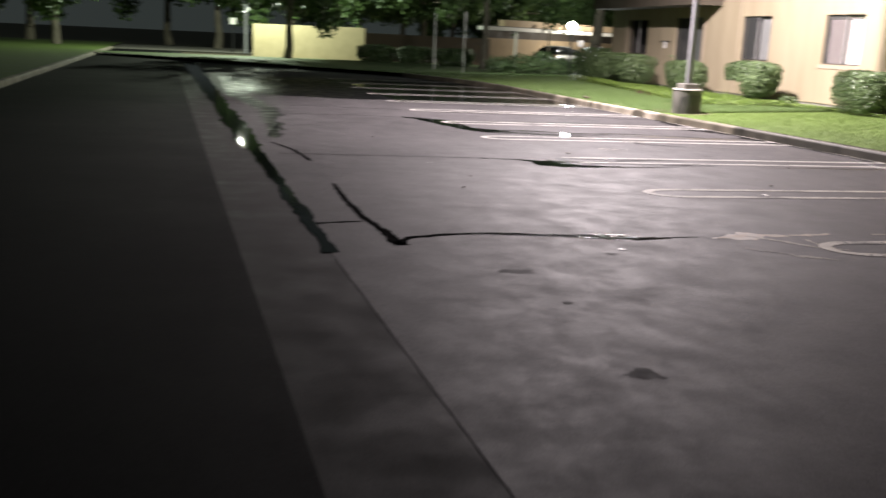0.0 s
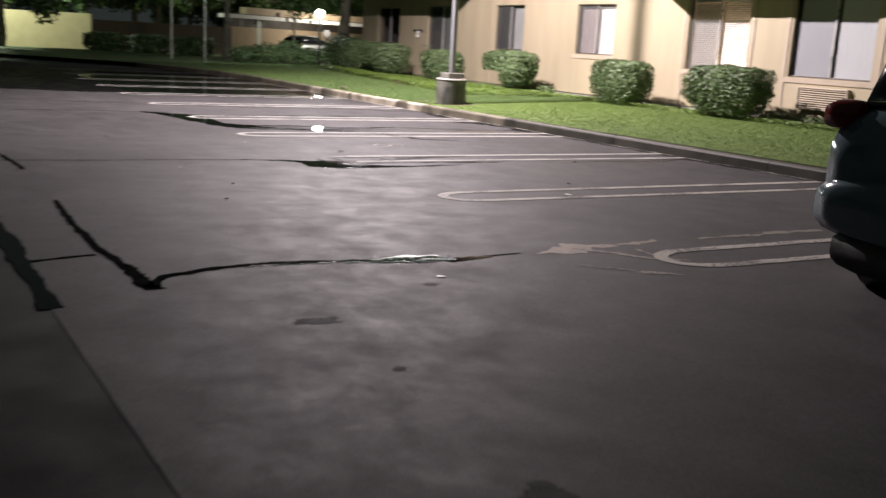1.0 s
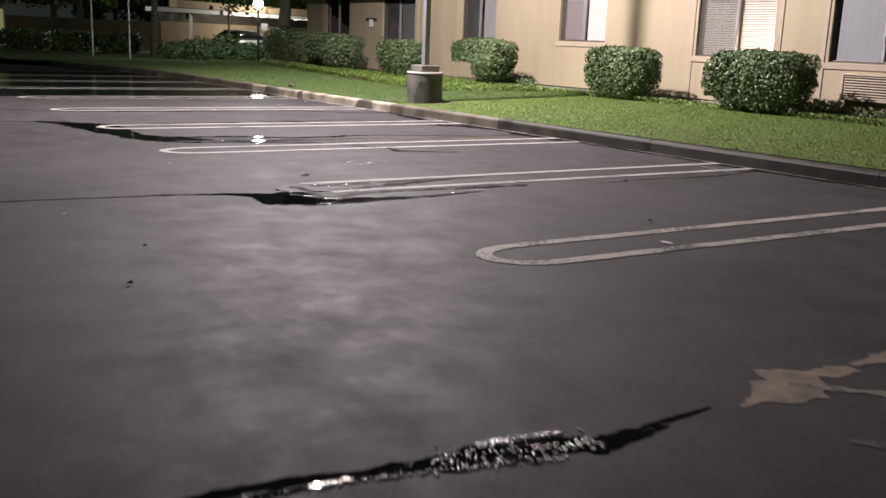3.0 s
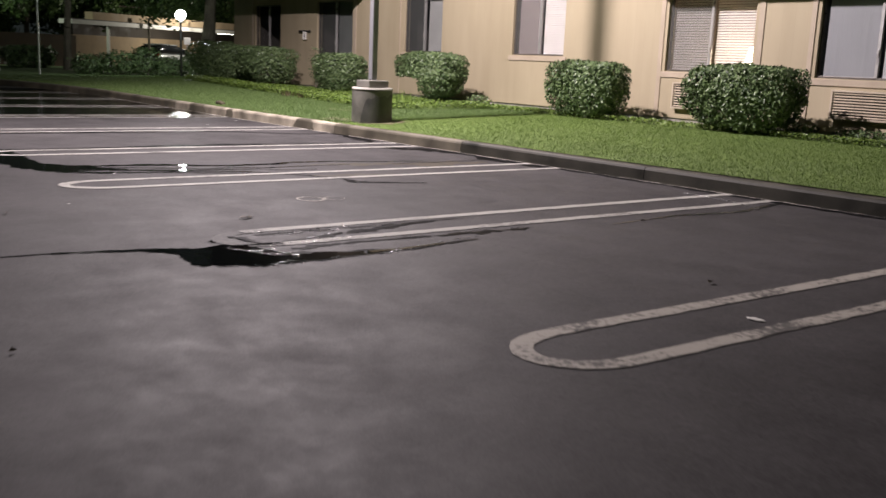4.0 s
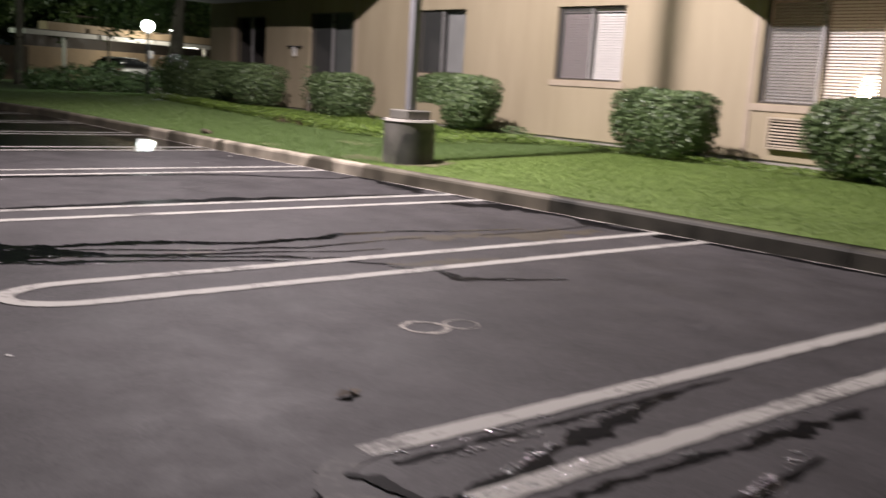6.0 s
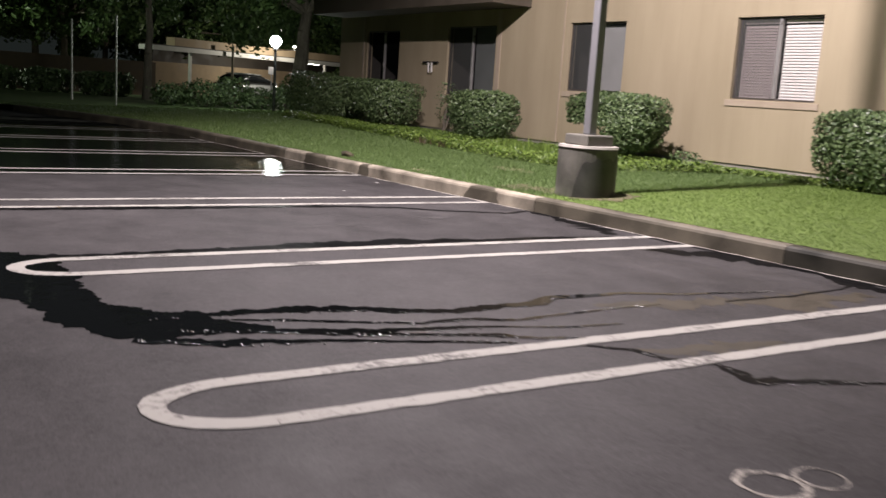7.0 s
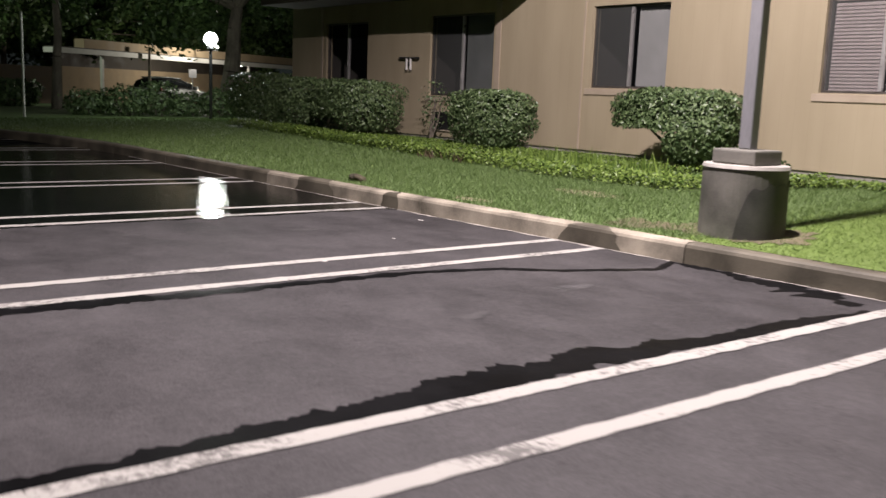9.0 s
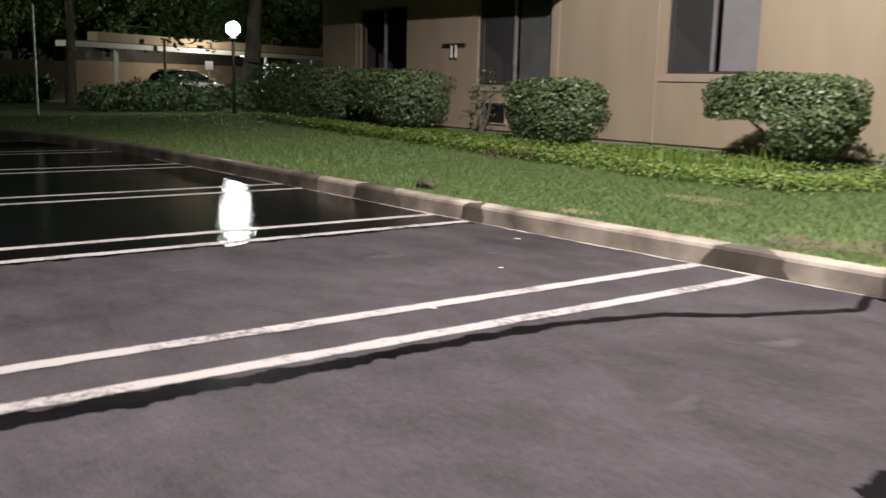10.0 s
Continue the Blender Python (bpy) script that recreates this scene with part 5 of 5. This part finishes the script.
part("light_tube", boxed((12.9, 1.6, 2.24), (14.4, 1.72, 2.31), 0.01), TUBE, carport, "glowing fluorescent tube")
flood = empty("carport_flood_light", (15.2, 48.3, 2.95), "small flood light shining under the carport eave", "lamp")
lens = part("lens", boxed((-0.08, -0.03, -0.035), (0.08, 0.03, 0.035), 0.01), TUBE, flood, "glowing lens")
lens.visible_shadow = False
part("bracket", boxed((-0.03, 0.03, -0.2), (0.03, 2.2, -0.14), 0.005), CAR_DARK, flood)
part("stem", boxed((-0.02, -0.02, -0.2), (0.02, 0.03, -0.05)), CAR_DARK, flood)
notice = empty("notice_sign", (14.6, 49.7, 0), "blank white notice sign on a thin post", "sign")
part("plate", boxed((-0.2, -0.012, 1.45), (0.2, 0.012, 1.85), 0.004), STEEL, notice)
part("post", tubed((0, 0.03, 0), (0, 0.03, 1.85), 0.025), STEEL, notice)
utility = empty("utility_pole", (11.9, 48.4, 0), "slim dark pole before the carport", "pole")
part("shaft", tubed((0, 0, 0), (0, 0, 2.75), 0.07, 0.06), BARK, utility)
street = empty("street_lamp", (-6.4, 58.0, 0), "tall street lamp at the end of the drive", "street lamp")
part("pole", tubed((0, 0, 0), (0, 0, 6.7), 0.12, 0.08), STEEL, street)
part("arm", tubed((0, 0, 6.6), (-1.7, -2.8, 6.75), 0.04), STEEL, street)
part("head", boxed((-2.1, -3.2, 6.6), (-1.5, -2.7, 6.75), 0.03), ALU, street)
post_sign = empty("small_sign", (-7.2, 59.5, 0), "small white sign on a dark post", "sign")
part("post", tubed((0, 0, 0), (0, 0, 2.0), 0.04), CAR_DARK, post_sign)
part("plate", boxed((-0.22, -0.05, 1.9), (0.22, 0.0, 2.35), 0.01), WHITE_METAL, post_sign)


# ---- cars ----
def loft(rings, closed=True):
    bm = bmesh.new()
    vs = [[bm.verts.new(p) for p in ring] for ring in rings]
    n = len(vs[0])
    for a, b in zip(vs, vs[1:]):
        for i in range(n):
            j = (i + 1) % n
            bm.faces.new((a[i], a[j], b[j], b[i]))
    bm.faces.new(vs[0][::-1])
    bm.faces.new(vs[-1])
    bmesh.ops.recalc_face_normals(bm, faces=bm.faces)
    for f in bm.faces:
        f.smooth = True
    return bm


def ring(x, w, z0, z1, power=4.0, n=28, tumble=0.0):
    """A rounded cross-section at x."""
    out = []
    for i in range(n):
        a = 2 * math.pi * i / n
        c, s = math.cos(a), math.sin(a)
        r = (abs(c) ** power + abs(s) ** power) ** (-1 / power)
        z = r * s
        out.append((x, w * r * c * (1 - tumble * max(0, z)), (z0 + z1) / 2 + (z1 - z0) / 2 * z))
    return out


def car(at, turn, paint, label, tall=1.62, length=4.45, wide=1.80):
    """A parked hatchback: x runs from its rear to its nose."""
    ob = empty("parked_car", at, label, "car", "parked cars")
    ob.rotation_euler = (0, 0, turn)
    h, L = wide / 2, length
    belt = tall * 0.64
    body = [ring(0.0, h * 0.80, 0.48, belt * 0.80, 5), ring(0.05, h * 0.93, 0.36, belt * 0.93, 5), ring(0.22, h * 0.985, 0.27, belt, 5), ring(0.8, h, 0.24, belt, 5), ring(2.2, h, 0.23, belt, 5),
            ring(3.2, h * 0.99, 0.24, belt * 0.97, 5), ring(3.9, h * 0.97, 0.26, belt * 0.88, 5), ring(L - 0.15, h * 0.88, 0.30, belt * 0.76, 5), ring(L, h * 0.72, 0.38, belt * 0.66, 5)]
    part("body", loft(body), paint, ob)
    cab = [ring(0.16, h * 0.80, belt - 0.08, belt + 0.05, 4, tumble=0.05), ring(0.38, h * 0.88, belt - 0.08, belt + (tall - belt) * 0.72, 4, tumble=0.14), ring(0.68, h * 0.90, belt - 0.08, tall - 0.04, 4, tumble=0.18),
           ring(1.3, h * 0.92, belt - 0.08, tall, 4, tumble=0.18), ring(2.1, h * 0.92, belt - 0.08, tall - 0.04, 4, tumble=0.18), ring(2.7, h * 0.90, belt - 0.08, belt + (tall - belt) * 0.62, 4, tumble=0.14), ring(3.25, h * 0.84, belt - 0.08, belt + 0.02, 4, tumble=0.05)]
    part("cabin", loft(cab), CAR_GLASS, ob, "dark glazed cabin")
    part("roof", loft([ring(0.62, h * 0.66, tall - 0.07, tall - 0.005, 4), ring(1.3, h * 0.74, tall - 0.06, tall + 0.02, 4), ring(2.15, h * 0.68, tall - 0.08, tall - 0.015, 4)]), paint, ob)
    part("rear_bumper", loft([ring(-0.06, h * 0.80, belt * 0.36, belt * 0.61, 4), ring(0.0, h * 0.95, belt * 0.33, belt * 0.64, 4), ring(0.28, h * 1.005, belt * 0.32, belt * 0.64, 4)]), paint, ob)
    part("bumper_skirt", loft([ring(-0.03, h * 0.76, 0.22, belt * 0.40, 4), ring(0.25, h * 0.96, 0.20, belt * 0.37, 4)]), CAR_DARK, ob, "black lower bumper")
    part("plate_recess", boxed((-0.015, -0.36, belt * 0.70), (0.03, 0.36, belt * 0.70 + 0.16), 0.01), CAR_DARK, ob)
    part("plate", boxed((-0.022, -0.15, belt * 0.70), (-0.016, 0.15, belt * 0.70 + 0.15), 0.003), WHITE_METAL, ob, "blank pale plate")
    for s in (-1, 1):
        part("tail_light", loft([ring(0.015, 0.07, belt - 0.17, belt - 0.04, 4), ring(0.14, 0.105, belt - 0.19, belt - 0.01, 4), ring(0.40, 0.07, belt - 0.15, belt - 0.03, 4)]), RED_LENS, ob, "red tail light").location.y = s * (h * 0.90)
        part("reflector", boxed((-0.05, s * h * 0.72 - 0.11, belt * 0.47), (0.0, s * h * 0.72 + 0.11, belt * 0.47 + 0.04), 0.006), CHROME, ob)
        part("door_mirror", boxed((2.75, s * (h + 0.09) - 0.09, belt - 0.02), (2.88, s * (h + 0.09) + 0.09, belt + 0.12), 0.03), paint, ob)
        for x in (0.85, L - 0.88):
            y = s * (h - 0.10)
            wheel = part("wheel", tubed((x, y - s * 0.10, 0.325), (x, y + s * 0.105, 0.325), 0.325, 0.325, 28), RUBBER, ob, "black tyre")
            part("rim", tubed((x, y + s * 0.10, 0.325), (x, y + s * 0.112, 0.325), 0.215, 0.20, 20), CHROME, wheel, "pale metal rim")
            part("wheel_arch", tubed((x, y - s * 0.10, 0.34), (x, y + s * 0.108, 0.34), 0.385, 0.385, 28), CAR_DARK, ob)
    return ob


car((-4.57, -4.45, 0.0), 0.0, CAR_PAINT, "tall blue-grey hatchback parked nose-in at the kerb", 1.88, 4.45, 1.84)
car((11.9, 49.3, 0.0), math.atan2(uy, ux), SILVER_PAINT, "pale silver car parked under the carport", 1.42, 4.4, 1.75)

# wall fixture between the far windows
fixture = empty("wall_fixture", (WALL_X, 20.2, 1.60), "small white pipe fixture with dark arms on the wall", "fixture")
for y in (-0.06, 0.06):
    part("pipe", tubed((-0.05, y, -0.05), (-0.05, y, 0.17), 0.022), WHITE_METAL, fixture)
part("arm", tubed((-0.05, -0.3, 0.17), (-0.05, 0.3, 0.17), 0.02), CAR_DARK, fixture)
part("bracket", boxed((-0.05, -0.03, 0.02), (0.0, 0.03, 0.10), 0.005), CAR_DARK, fixture)
